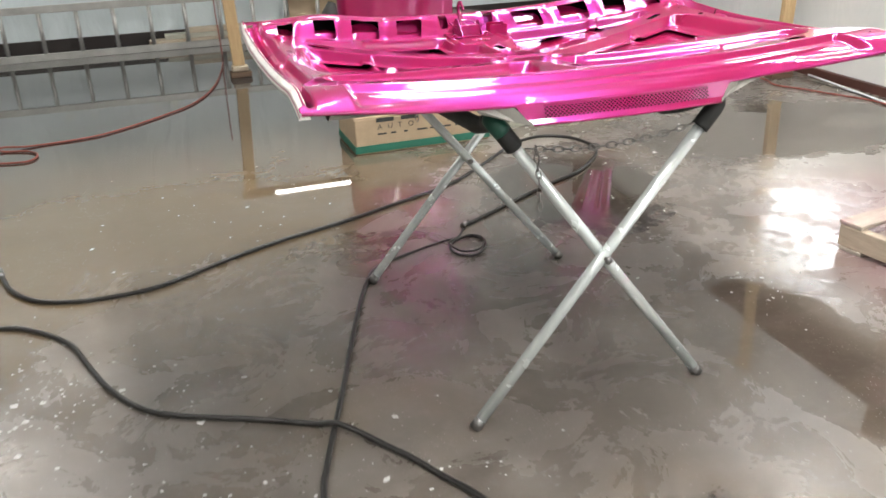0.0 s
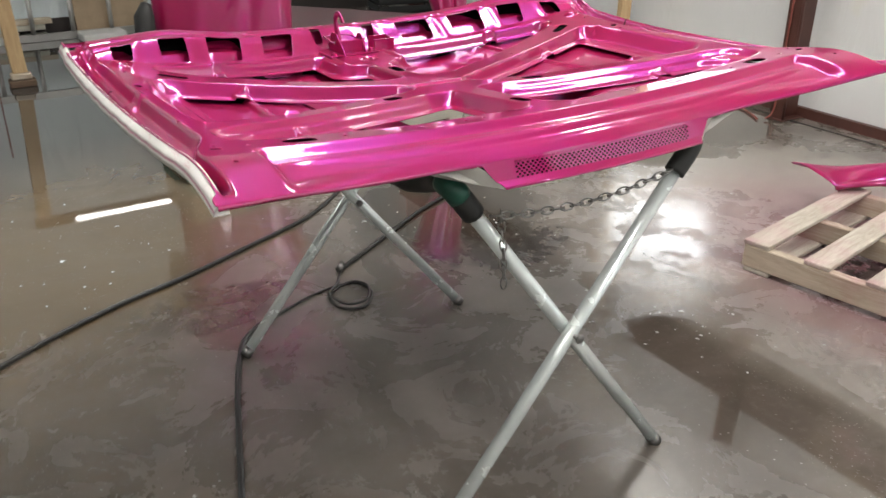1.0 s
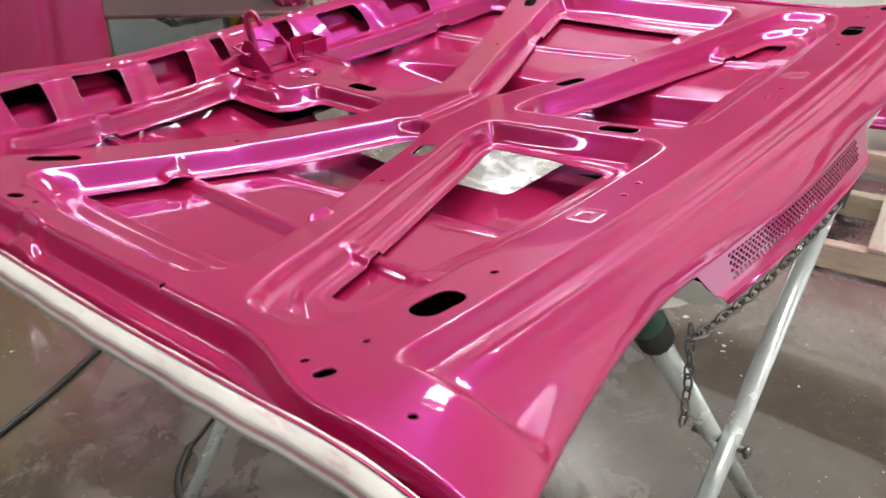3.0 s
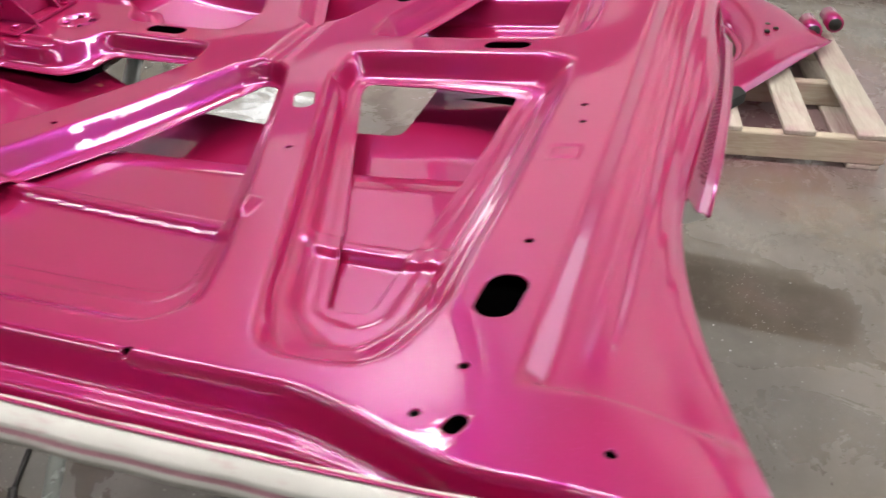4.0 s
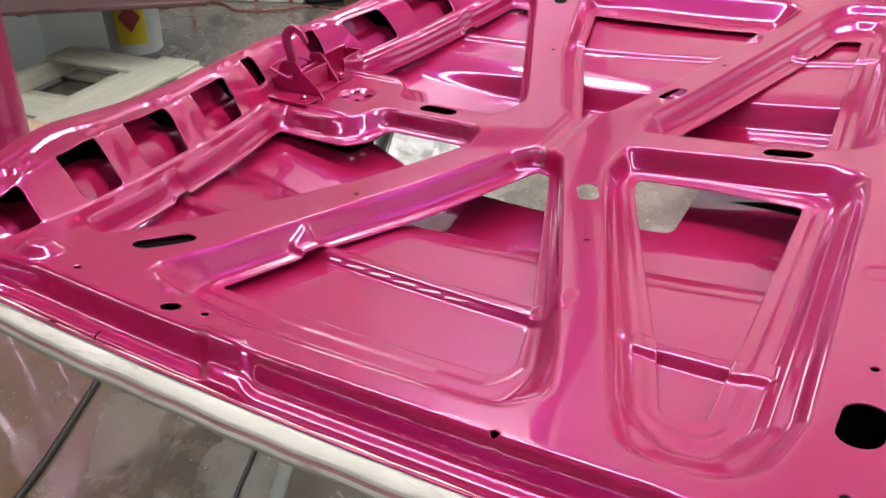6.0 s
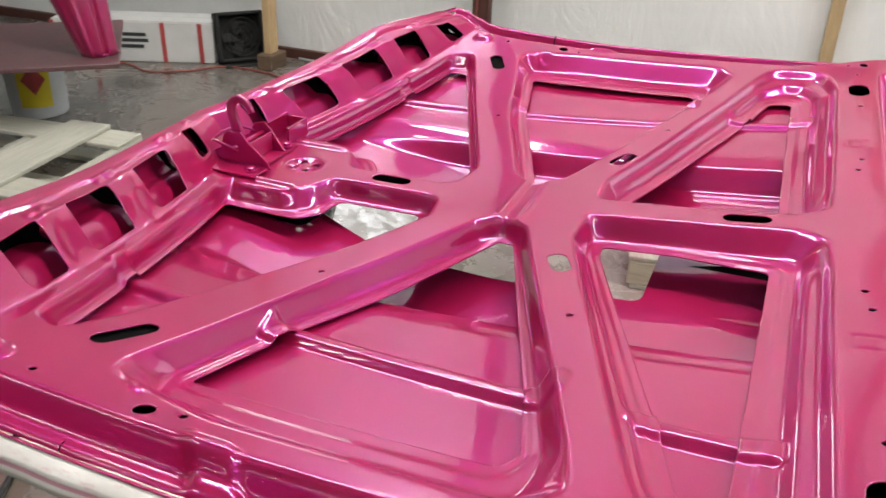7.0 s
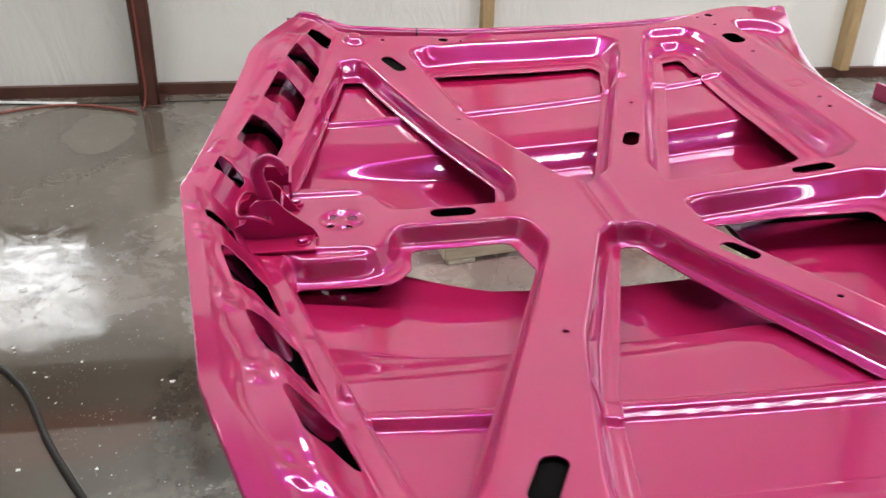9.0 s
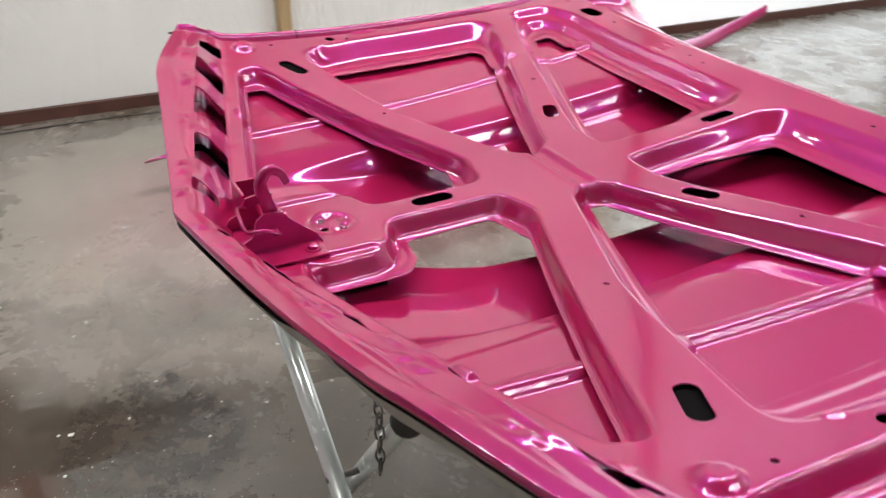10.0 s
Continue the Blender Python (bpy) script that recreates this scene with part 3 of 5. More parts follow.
def frame_height(xs, y):
    x = np.abs(xs)
    z = shell(x, y)
    # side rail, stepped gutter and rim
    inner = 0.726 + 0.052 * rise(0.37, 0.19, y)
    inner = inner + 0.02 * rise(1.0, 1.12, y)
    p = (x - inner) / (0.800 - inner)
    step = -0.030 * slope(0.0, 0.28, p) - 0.016 * slope(0.46, 0.60, p) + (0.052 - 0.025 * (xs > 0)) * slope(0.92, 1.0, p)
    ends = rise(0.02, 0.09, y) * (1 - 0.6 * rise(1.02, 1.15, y))
    z = z + step * ends
    # rear gutter
    z = z - 0.020 * slope(0.0, 0.022, 0.205 - y, 0.3) * slope(0.695, 0.668, x, 0.3) * rise(-0.005, 0.05, y - rear_line(x))
    z = z + 0.004 * slope(0.013, 0.004, np.abs(y - 0.155), 0.3) * rise(0.665, 0.60, x)
    # openings
    for (outer, cut, deep), stepped_from in zip(OPENINGS, (9.0, 9.0, 0.0)):
        a, b = -outline_gap(outer, x, y), outline_gap(cut, x, y)
        t = np.where(a > 0, a / (a + np.maximum(b, 0) + 1e-6), 0)
        plain_wall = slope(0.03, 0.56, t, 0.26)
        two_step = 0.46 * slope(0.02, 0.24, t, 0.3) + 0.08 * np.clip((t - 0.24) / 0.12, 0, 1) + 0.46 * slope(0.36, 0.58, t, 0.3)
        z = z - deep * (plain_wall + (two_step - plain_wall) * rise(0.07, 0.16, x - stepped_from))
        z = z - 0.002 * rise(0.74, 0.82, t) * (a > 0)
    # folds where the flange steps over the swage line
    for bx, by, sx, sy in ((0.470, 0.868, 0.022, 0.018), (0.486, 0.542, 0.022, 0.026), (0.492, 0.437, 0.020, 0.024), (0.502, 0.332, 0.020, 0.024), (0.437, 1.118, 0.02, 0.02)):
        z = z + 0.0075 * slope(sx, sx * 0.62, np.abs(x - bx)) * slope(sy, sy * 0.6, np.abs(y - by))
    # arms: shallow beads and the ridge across the middle
    z = z - 0.004 * rise(0.016, 0.009, np.abs(y - 0.716)) * rise(0.085, 0.07, x)
    z = z + 0.003 * 0.4 * rise(0.008, 0.0, np.abs(np.abs(y - 0.716) - 0.019)) * rise(0.085, 0.07, x)
    # latch seat: ribs and the round boss with holes
    r = np.hypot(xs, y - 1.112)
    z = z + 0.0012 * rise(0.004, 0.0, np.abs(r - 0.034)) - 0.002 * rise(0.032, 0.028, r)
    for k in range(6):
        z = z - 0.003 * rise(0.008, 0.004, np.hypot(xs - 0.02 * math.cos(k * 1.05), y - 1.112 - 0.02 * math.sin(k * 1.05)))
    z = z + 0.006 * rise(0.010, 0.002, np.abs(x - 0.088)) * rise(1.06, 1.09, y) * rise(1.21, 1.18, y)
    # dents and beads of the front edge
    for bx in (0.06, 0.13, 0.155, 0.31, 0.335, 0.465, 0.49, 0.60, 0.625):
        by = 1.322 - 0.235 * bx
        z = z + 0.0032 * slope(0.013, 0.004, np.maximum(np.abs(x - bx + 0.3 * (y - by)), 1.3 * np.abs(y - by + 0.23 * (x - bx))))
    for bx in (0.135, 0.310, 0.475, 0.612):
        z = z + 0.0016 * rise(0.016, 0.002, np.abs(x - bx + 0.4 * (y - 1.2))) * rise(1.225 - 0.23 * bx, 1.245 - 0.23 * bx, y) * rise(1.335 - 0.23 * bx, 1.315 - 0.23 * bx, y)
    # round button near the front corner, stamped boss on the side rail
    z = z + 0.011 * rise(0.026, 0.012, np.hypot(x - 0.703, y - 1.045))
    z = z + 0.009 * rise(0.034, 0.016, np.abs(y - 0.772 + (x - 0.72) * 0.8)) * rise(0.712, 0.738, x) * rise(0.768, 0.748, x)
    # two shallow loops where the arm runs into the rail
    for px, py in ((0.650, 0.912), (0.668, 0.880)):
        z = z + 0.0024 * rise(0.006, 0.001, np.abs(np.hypot(x - px, y - py) - 0.014)) * rise(py - 0.012, py - 0.002, y)
    # fine beads along the rear lip
    z = z + 0.0004 * np.sin(y * 430 + 0.4 * np.sin(9 * xs)) * rise(0.165, 0.15, y) * rise(0.60, 0.5, x) * rise(0.0, 0.01, y - rear_line(x))
    # folded hem along the front edge, stepped ledge behind it
    edge = front_line(x) - y
    z = z + 0.0016 * slope(0.024, 0.020, edge)
    z = z - 0.0040 * slope(0.030, 0.036, edge + 0.004 * np.sin(38 * x)) * slope(0.068, 0.060, edge + 0.005 * np.sin(31 * x + 1.0)) * rise(0.03, 0.10, x)
    # stamped square with two pins on the rear cross member
    q = np.maximum(np.abs(x - 0.322), np.abs(y - 0.243))
    z = z - 0.0016 * rise(0.004, 0.0, np.abs(q - 0.014))
    # slow unevenness of pressed sheet
    z = z + 0.0012 * np.sin(xs * 17 + 1.0) * np.sin(y * 13 + 0.5)
    return z


def frame_keep(xs, y):
    """Positive where there is metal."""
    x = np.abs(xs)
    keep = np.minimum(0.8065 + 0.012 * rise(0.034, 0.012, y) - x, np.minimum(y - rear_line(x), front_line(x) - y))
    for _, cut, _ in OPENINGS:
        keep = np.minimum(keep, outline_gap(cut, x, y))
    for window in WINDOWS:
        keep = np.minimum(keep, outline_gap(window, x, y))
    for s in SLOTS:
        keep = np.minimum(keep, slot_gap(x, y, *s))
    for s in MID_SLOTS:
        keep = np.minimum(keep, slot_gap(xs, y, *s))
    for px, py in PINS:
        keep = np.minimum(keep, np.hypot(x - px, y - py) - 0.0042)
    for k in range(4):
        keep = np.minimum(keep, np.hypot(xs - 0.02 * math.cos(k * 1.57 + 0.6), y - 1.112 - 0.02 * math.sin(k * 1.57 + 0.6)) - 0.006)
    return keep


def sheet(xs, ys, height, keep, polish=0):
    """A sheet over a grid, clipped smoothly where keep falls to zero. Returns verts and faces."""
    gx, gy = np.meshgrid(xs, ys)
    gy = gy - 0.23 * np.abs(gx) * rise(0.86, 1.12, gy)
    f = keep(gx, gy)
    near = np.abs(f) < 1e-4
    f = np.where(near, 1e-4, f)
    rows, cols = gx.shape
    ids = np.full(gx.shape, -1)
    live = f > 0
    px, py = list(gx[live]), list(gy[live])
    ids[live] = np.arange(len(px))
    cuts = {}

    def cut(a, b):
        key = (a, b) if a < b else (b, a)
        if key not in cuts:
            t = f[a] / (f[a] - f[b])
            cuts[key] = len(px)
            px.append(gx[a] + t * (gx[b] - gx[a]))
            py.append(gy[a] + t * (gy[b] - gy[a]))
        return cuts[key]

    faces = []
    count = live[:-1, :-1].astype(int) + live[1:, :-1] + live[:-1, 1:] + live[1:, 1:]
    for r, c in zip(*np.nonzero(count == 4)):
        faces.append((ids[r, c], ids[r, c + 1], ids[r + 1, c + 1], ids[r + 1, c]))
    for r, c in zip(*np.nonzero((count > 0) & (count < 4))):
        ring = [(r, c), (r, c + 1), (r + 1, c + 1), (r + 1, c)]
        poly = []
        for k in range(4):
            a, b = ring[k], ring[(k + 1) % 4]
            if live[a]:
                poly.append(ids[a])
            if live[a] != live[b]:
                poly.append(cut(a, b))
        if len(poly) >= 3:
            faces.append(tuple(poly))
    px, py = np.array(px), np.array(py)
    pz = height(px, py)
    if polish:
        # take the edge off sharp creases
        quads = np.array([f for f in faces if len(f) == 4])
        a = np.concatenate([quads[:, 0], quads[:, 1], quads[:, 2], quads[:, 3]])
        b = np.concatenate([quads[:, 1], quads[:, 2], quads[:, 3], quads[:, 0]])
        a, b = np.concatenate([a, b]), np.concatenate([b, a])
        share = np.maximum(np.bincount(a, minlength=len(pz)), 1)
        for _ in range(polish):
            mean = np.bincount(a, weights=pz[b], minlength=len(pz)) / share
            pz = np.where(share >= 8, 0.5 * pz + 0.5 * mean, pz)
    return np.stack([px, py, pz], 1), faces


hood = thing("car_hood", 0, 0, 0)
tagged(hood, "magenta pink pearl car hood lying upside down on a work stand", "car hood")
verts, faces = sheet(np.linspace(-0.84, 0.84, 641), np.linspace(-0.02, 1.39, 539), frame_height, frame_keep, 2)
inner_frame = put("inner_frame", mesh_of("inner_frame", verts, faces, [PINK, BLACK_HOLLOW]), hood, label="pressed inner frame with six openings and punched slots")
# black back faces: primer, with the hollow's shade painted in
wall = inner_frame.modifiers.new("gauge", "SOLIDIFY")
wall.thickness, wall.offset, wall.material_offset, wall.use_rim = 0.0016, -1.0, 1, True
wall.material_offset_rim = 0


def scoop_deep(y):
    return 0.034 * rise(1.20, 0.90, y) + 0.007 * rise(0.45, 0.12, y)


def skin_height(xs, y):
    x = np.abs(xs)
    z = shell(x, y)
    gap = 0.0375 + 0.010 * rise(0.36, 0.28, x)
    gap = gap - 0.040 * rise(0.03, 0.0, front_line(x) - y) * (gap > 0.02)
    gap = gap * rise(-0.002, 0.07, y - rear_line(x)) + 0.004
    z = z - gap
    # raised scoop, hollow from this side
    z = z - scoop_deep(y) * rise(0.312, 0.276, x + 0.03 * rise(0.9, 1.2, y))
    # swage lines
    line = 0.430 + 0.085 * (1.10 - y)
    z = z + 0.0075 * rise(0.0165, 0.0060, np.abs(x - line)) * rise(0.06, 0.2, y) * rise(1.2, 1.1, y)
    z = z - 0.004 * rise(line * 0 + 0.0, 0.02, x - line)
    return z


def skin_keep(xs, y):
    x = np.abs(xs)
    keep = np.minimum(0.748 - x, np.minimum(y - rear_line(x) - 0.001, front_line(x) - y - 0.002))
    mouth = fillet([(-0.128, 0.50, 0.02), (0.10, 0.50, 0.02), (0.10, 0.72, 0.2), (0.150, 0.93, 0.03), (0.150, 1.03, 0.03), (0.045, 1.07, 0.03), (-0.03, 1.07, 0.03), (-0.092, 0.90, 0.1), (-0.118, 0.72, 0.2)])
    return np.minimum(keep, outline_gap(mouth, xs, y))


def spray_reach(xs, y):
    """Positive where spray came through the openings; beyond it primer and shade are black."""
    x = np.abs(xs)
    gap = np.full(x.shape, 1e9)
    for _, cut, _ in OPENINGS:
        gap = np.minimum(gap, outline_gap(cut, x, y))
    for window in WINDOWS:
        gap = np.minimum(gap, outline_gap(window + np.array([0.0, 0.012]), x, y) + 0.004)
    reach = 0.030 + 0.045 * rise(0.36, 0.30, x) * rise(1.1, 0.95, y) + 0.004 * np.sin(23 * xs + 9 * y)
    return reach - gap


grid_x, grid_y = np.linspace(-0.84, 0.84, 541), np.linspace(-0.02, 1.39, 455)
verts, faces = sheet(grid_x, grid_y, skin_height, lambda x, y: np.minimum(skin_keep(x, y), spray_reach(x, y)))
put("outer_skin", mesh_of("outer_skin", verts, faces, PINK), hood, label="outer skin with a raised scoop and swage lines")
# skin out of reach is black: bare primer plus the hollow's painted shade
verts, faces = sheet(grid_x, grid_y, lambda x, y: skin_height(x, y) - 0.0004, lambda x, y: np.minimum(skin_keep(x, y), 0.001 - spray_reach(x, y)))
put("shaded_bare_skin", mesh_of("shaded_bare_skin", verts, faces, BLACK_HOLLOW), hood, label="black skin inside the closed hollow, bare primer with shade painted in")


def slot_backing(side):
    """Black patch added along the arm's underside so that its slot looks dark."""
    c, n = math.cos(radians(27)), math.sin(radians(27))
    hv, hf = [], []
    for v in np.linspace(-0.024, 0.024, 7):
        for u in np.linspace(-0.05, 0.05, 11):
            x, y = 0.592 + c * u - n * v, 0.975 + n * u + c * v
            hv.append((side * x, y, float(frame_height(np.array([side * x]), np.array([y]))[0]) - 0.0065))
    for r in range(6):
        for q in range(10):
            a = r * 11 + q
            hf.append((a, a + 1, a + 12, a + 11) if side > 0 else (a, a + 11, a + 12, a + 1))
    put("dark_slot_patch", mesh_of("dark_slot_patch", hv, hf, BLACK_HOLLOW), hood)


slot_backing(-1), slot_backing(1)


def inner_closure(side):
    """Black sheet added along the side rail so that the hollow looks dark."""
    hv, hf = [], []
    ys = np.linspace(0.25, 1.185, 60)
    x = np.full(ys.shape, 0.7465)
    low, top = skin_height(x, ys) + 0.0005, frame_height(side * x, ys) - 0.0025
    for y, a, b in zip(ys, low, np.maximum(top, low + 0.001)):
        hv += [(side * 0.7465, y, a), (side * 0.7465, y, b)]
    for k in range(len(ys) - 1):
        hf.append((2 * k, 2 * k + 1, 2 * k + 3, 2 * k + 2))
    put("dark_closing_sheet", mesh_of("dark_closing_sheet", hv, hf, BLACK_HOLLOW), hood)


inner_closure(-1), inner_closure(1)


def under_height(xs, y):
    """The outside of the hood, with the scoop's soft flanks."""
    x = np.abs(xs)
    flank = 0.85 * scoop_deep(y) * (rise(0.415, 0.285, x) - rise(0.312, 0.276, x)) * rise(0.9, 0.5, y)
    return skin_height(xs, y) - flank - 0.0015 - 0.0075 * rise(0.0, 0.06, y - rear_line(x))


verts, faces = sheet(grid_x[::4], grid_y[::4], under_height, skin_keep)
put("underside", mesh_of("underside", verts, [f[::-1] for f in faces], GREY_PRIMER), hood, label="pale grey primed outside of the hood")


def hem(side):
    """The pale bare edge folded round the rim along one side."""
    profile = [(0.800, -0.0025), (0.8066, -0.0012), (0.8090, -0.0014), (0.8165, -0.0078), (0.8195, -0.0105), (0.8185, -0.0122), (0.8210, -0.0142), (0.8225, -0.018), (0.8210, -0.030), (0.8120, -0.046), (0.795, -0.050)]
    hv, hf = [], []
    ys = np.linspace(0.010, 1.150, 88)
    for y in ys:
        base = float(shell(np.array(0.80), np.array(y))) + 0.006 * float(rise(0.02, 0.09, np.array(y))) * (1 - 0.6 * float(rise(1.02, 1.15, np.array(y))))
        slim = 1.0 - 0.10 * float(rise(0.12, 0.0, np.array(y))) - 0.3 * float(rise(0.85, 1.19, np.array(y)))
        deep = 0.55 * float(rise(0.03, 0.16, np.array(y))) * (1 - 0.6 * float(rise(1.02, 1.15, np.array(y))))
        lowered = float(rise(0.02, 0.09, np.array(y))) * (1 - 0.6 * float(rise(1.02, 1.15, np.array(y))))
        wob = 0.0004 * math.sin(y * 31) + 0.0005 * math.sin(y * 83 + 1)
        for px, pz in profile:
            drop = pz if pz > -0.018 else -0.018 + (pz + 0.018) * deep
            hv.append((side * (0.7975 + (px - 0.7975) * slim + wob), y, base + drop - (0.025 * lowered if side > 0 else 0.0)))
    w = len(profile)
    for k in range(len(ys) - 1):
        for j in range(w - 1):
            q = (k * w + j, k * w + j + 1, (k + 1) * w + j + 1, (k + 1) * w + j)
            hf.append(q if side > 0 else q[::-1])
    hf.append(tuple(range(w)) if side > 0 else tuple(range(w))[::-1])
    if side > 0:
        return put("side_hem", mesh_of("side_hem", hv, hf, PINK), hood)
    bands = [1 if k % (w - 1) in (4, 5) else 2 if k % (w - 1) > 6 else 0 for k in range((len(ys) - 1) * (w - 1))] + [0]
    return put("side_hem", mesh_of("side_hem", hv, hf, [BARE_WHITE, PINK_DUST, GREY_PRIMER], indices=bands), hood, label="unpainted whitish folded side edge")


hem(-1), hem(1)


def front_rim():
    """The rounded front edge that closes skin and frame."""
    hv, hf = [], []
    xs = np.linspace(-0.80, 0.80, 120)
    ring = 6
    for x in xs:
        y = float(front_line(np.array(abs(x))))
        z = float(shell(np.array(abs(x)), np.array(y)))
        for j in range(ring):
            w = math.pi / 2 - math.pi * j / (ring - 1)
            hv.append((x, y - 0.003 + 0.004 * math.cos(w), z - 0.005 + 0.0055 * math.sin(w)))
    for k in range(len(xs) - 1):
        for j in range(ring - 1):
            hf.append((k * ring + j, k * ring + j + 1, (k + 1) * ring + j + 1, (k + 1) * ring + j))
    put("front_rim", mesh_of("front_rim", hv, hf, PINK), hood)


front_rim()


def rear_rim():
    """The folded rear edge that closes skin and frame."""
    hv, hf = [], []
    xs = np.linspace(-0.816, 0.816, 140)
    ring = 6
    for x in xs:
        y = float(rear_line(np.array(abs(x))))
        z = float(frame_height(np.array([x]), np.array([y + 0.001]))[0])
        for j in range(ring):
            w = math.pi / 2 + math.pi * j / (ring - 1)
            hv.append((x, y + 0.002 + 0.0045 * math.cos(w), z - 0.0045 + 0.005 * math.sin(w)))
    for k in range(len(xs) - 1):
        for j in range(ring - 1):
            hf.append((k * ring + j, (k + 1) * ring + j, (k + 1) * ring + j + 1, k * ring + j + 1))
    put("rear_rim", mesh_of("rear_rim", hv, hf, PINK), hood)


rear_rim()


def perforated_vent():
    """The scoop's rear plate, with rows of round holes in staggered order."""
    hv, hf = [], []
    cols, rows, pitch, high = 42, 7, 0.0108, 0.0045
    left, low = -cols * pitch / 2, 0.870

    def place(u, v):
        # v runs up the plate, which leans back a little and follows the rear edge
        y = float(np.interp(v, [0.859, 0.866, 0.870, 0.907], [0.076, 0.084, 0.088, 0.102]))
        return (u, y + 0.010 * (abs(u) / 0.28) ** 2, v)

    for r in range(rows):
        for c in range(cols):
            x0, y0 = left + c * pitch, low + r * high
            cx, cy = x0 + pitch / 2 + (0.0027 if r % 2 else -0.0027), y0 + high / 2
            sq = [(x0, y0), (x0 + pitch / 2, y0), (x0 + pitch, y0), (x0 + pitch, y0 + high / 2), (x0 + pitch, y0 + high), (x0 + pitch / 2, y0 + high), (x0, y0 + high), (x0, y0 + high / 2)]
            base = len(hv)
            for u, v in sq:
                hv.append(place(u, v))
            for k in range(8):
                w = -3 * math.pi / 4 + k * math.pi / 4
                hv.append(place(cx + 0.0034 * math.cos(w), cy + 0.0021 * math.sin(w)))
            for k in range(8):
                hf.append((base + k, base + (k + 1) % 8, base + 8 + (k + 1) % 8, base + 8 + k))
    right, top = left + cols * pitch, low + rows * high

    def quad(*pts):
        base = len(hv)
        hv.extend(place(u, v) for u, v in pts)
        hf.append((base, base + 1, base + 2, base + 3))

    up, foot, bend = 0.9055, 0.859, 0.866
    steps = 14
    for k in range(steps):
        a, b = left + (right - left) * k / steps, left + (right - left) * (k + 1) / steps
        quad((a, top), (b, top), (b, up), (a, up))
        quad((a, foot), (b, foot), (b, bend), (a, bend))
        quad((a, bend), (b, bend), (b, low), (a, low))
    for s in (-1, 1):
        e = right if s > 0 else left
        pts = [(e, low), (s * 0.272, low), (s * 0.296, top), (e, top)], [(e, top), (s * 0.296, top), (s * 0.312, up), (e, up)], [(e, foot), (s * 0.258, foot), (s * 0.264, bend), (e, bend)], [(e, bend), (s * 0.264, bend), (s * 0.272, low), (e, low)]
        for p in pts:
            quad(*(p if s > 0 else p[::-1]))
    plate = put("vent_plate", mesh_of("vent_plate", hv, hf, PINK, smooth=False), hood, label="perforated pink vent plate at the scoop's end")
    m = plate.modifiers.new("gauge", "SOLIDIFY")
    m.thickness, m.offset = 0.0008, -1
    # pale flanks of the scoop beside the plate
    for s in (-1, 1):
        fv, ff = [], []
        for k, v in enumerate((0.857, 0.866, 0.878, 0.892, 0.9045)):
            e = float(np.interp(v, [0.859, 0.866, 0.870, 0.9015, 0.9055], [0.258, 0.264, 0.272, 0.296, 0.312]))
            fx, fy, fz = place(s * (e + 0.001), v)
            fv += [(fx, fy + 0.002, fz), (s * (e + 0.05), 0.128, fz + 0.007), (s * (e + 0.11), 0.165, fz + 0.022)]
            if k:
                for q in (0, 1):
                    a = 3 * (k - 1) + q
                    ff.append((a, a + 1, a + 4, a + 3) if s > 0 else (a, a + 3, a + 4, a + 1))
        put("scoop_flank", mesh_of("scoop_flank", fv, ff, GREY_PRIMER), hood, label="pale grey primed side of the scoop")
    # black plate added behind the holes in place of the cavity's shade
    bm = box_bm(-0.235, 0.235, 0.116, 0.119, 0.863, 0.899)
    part("vent_backing", bm, BLACK_HOLLOW, hood)
    lower = [(-0.258, 0.0855, 0.859), (0.258, 0.0855, 0.859)]
    tube("vent_lip", [lower[0], (-0.13, 0.0785, 0.8585), (0, 0.0765, 0.858), (0.13, 0.0785, 0.8585), lower[1]], 0.0028, PINK, hood, 8)


perforated_vent()


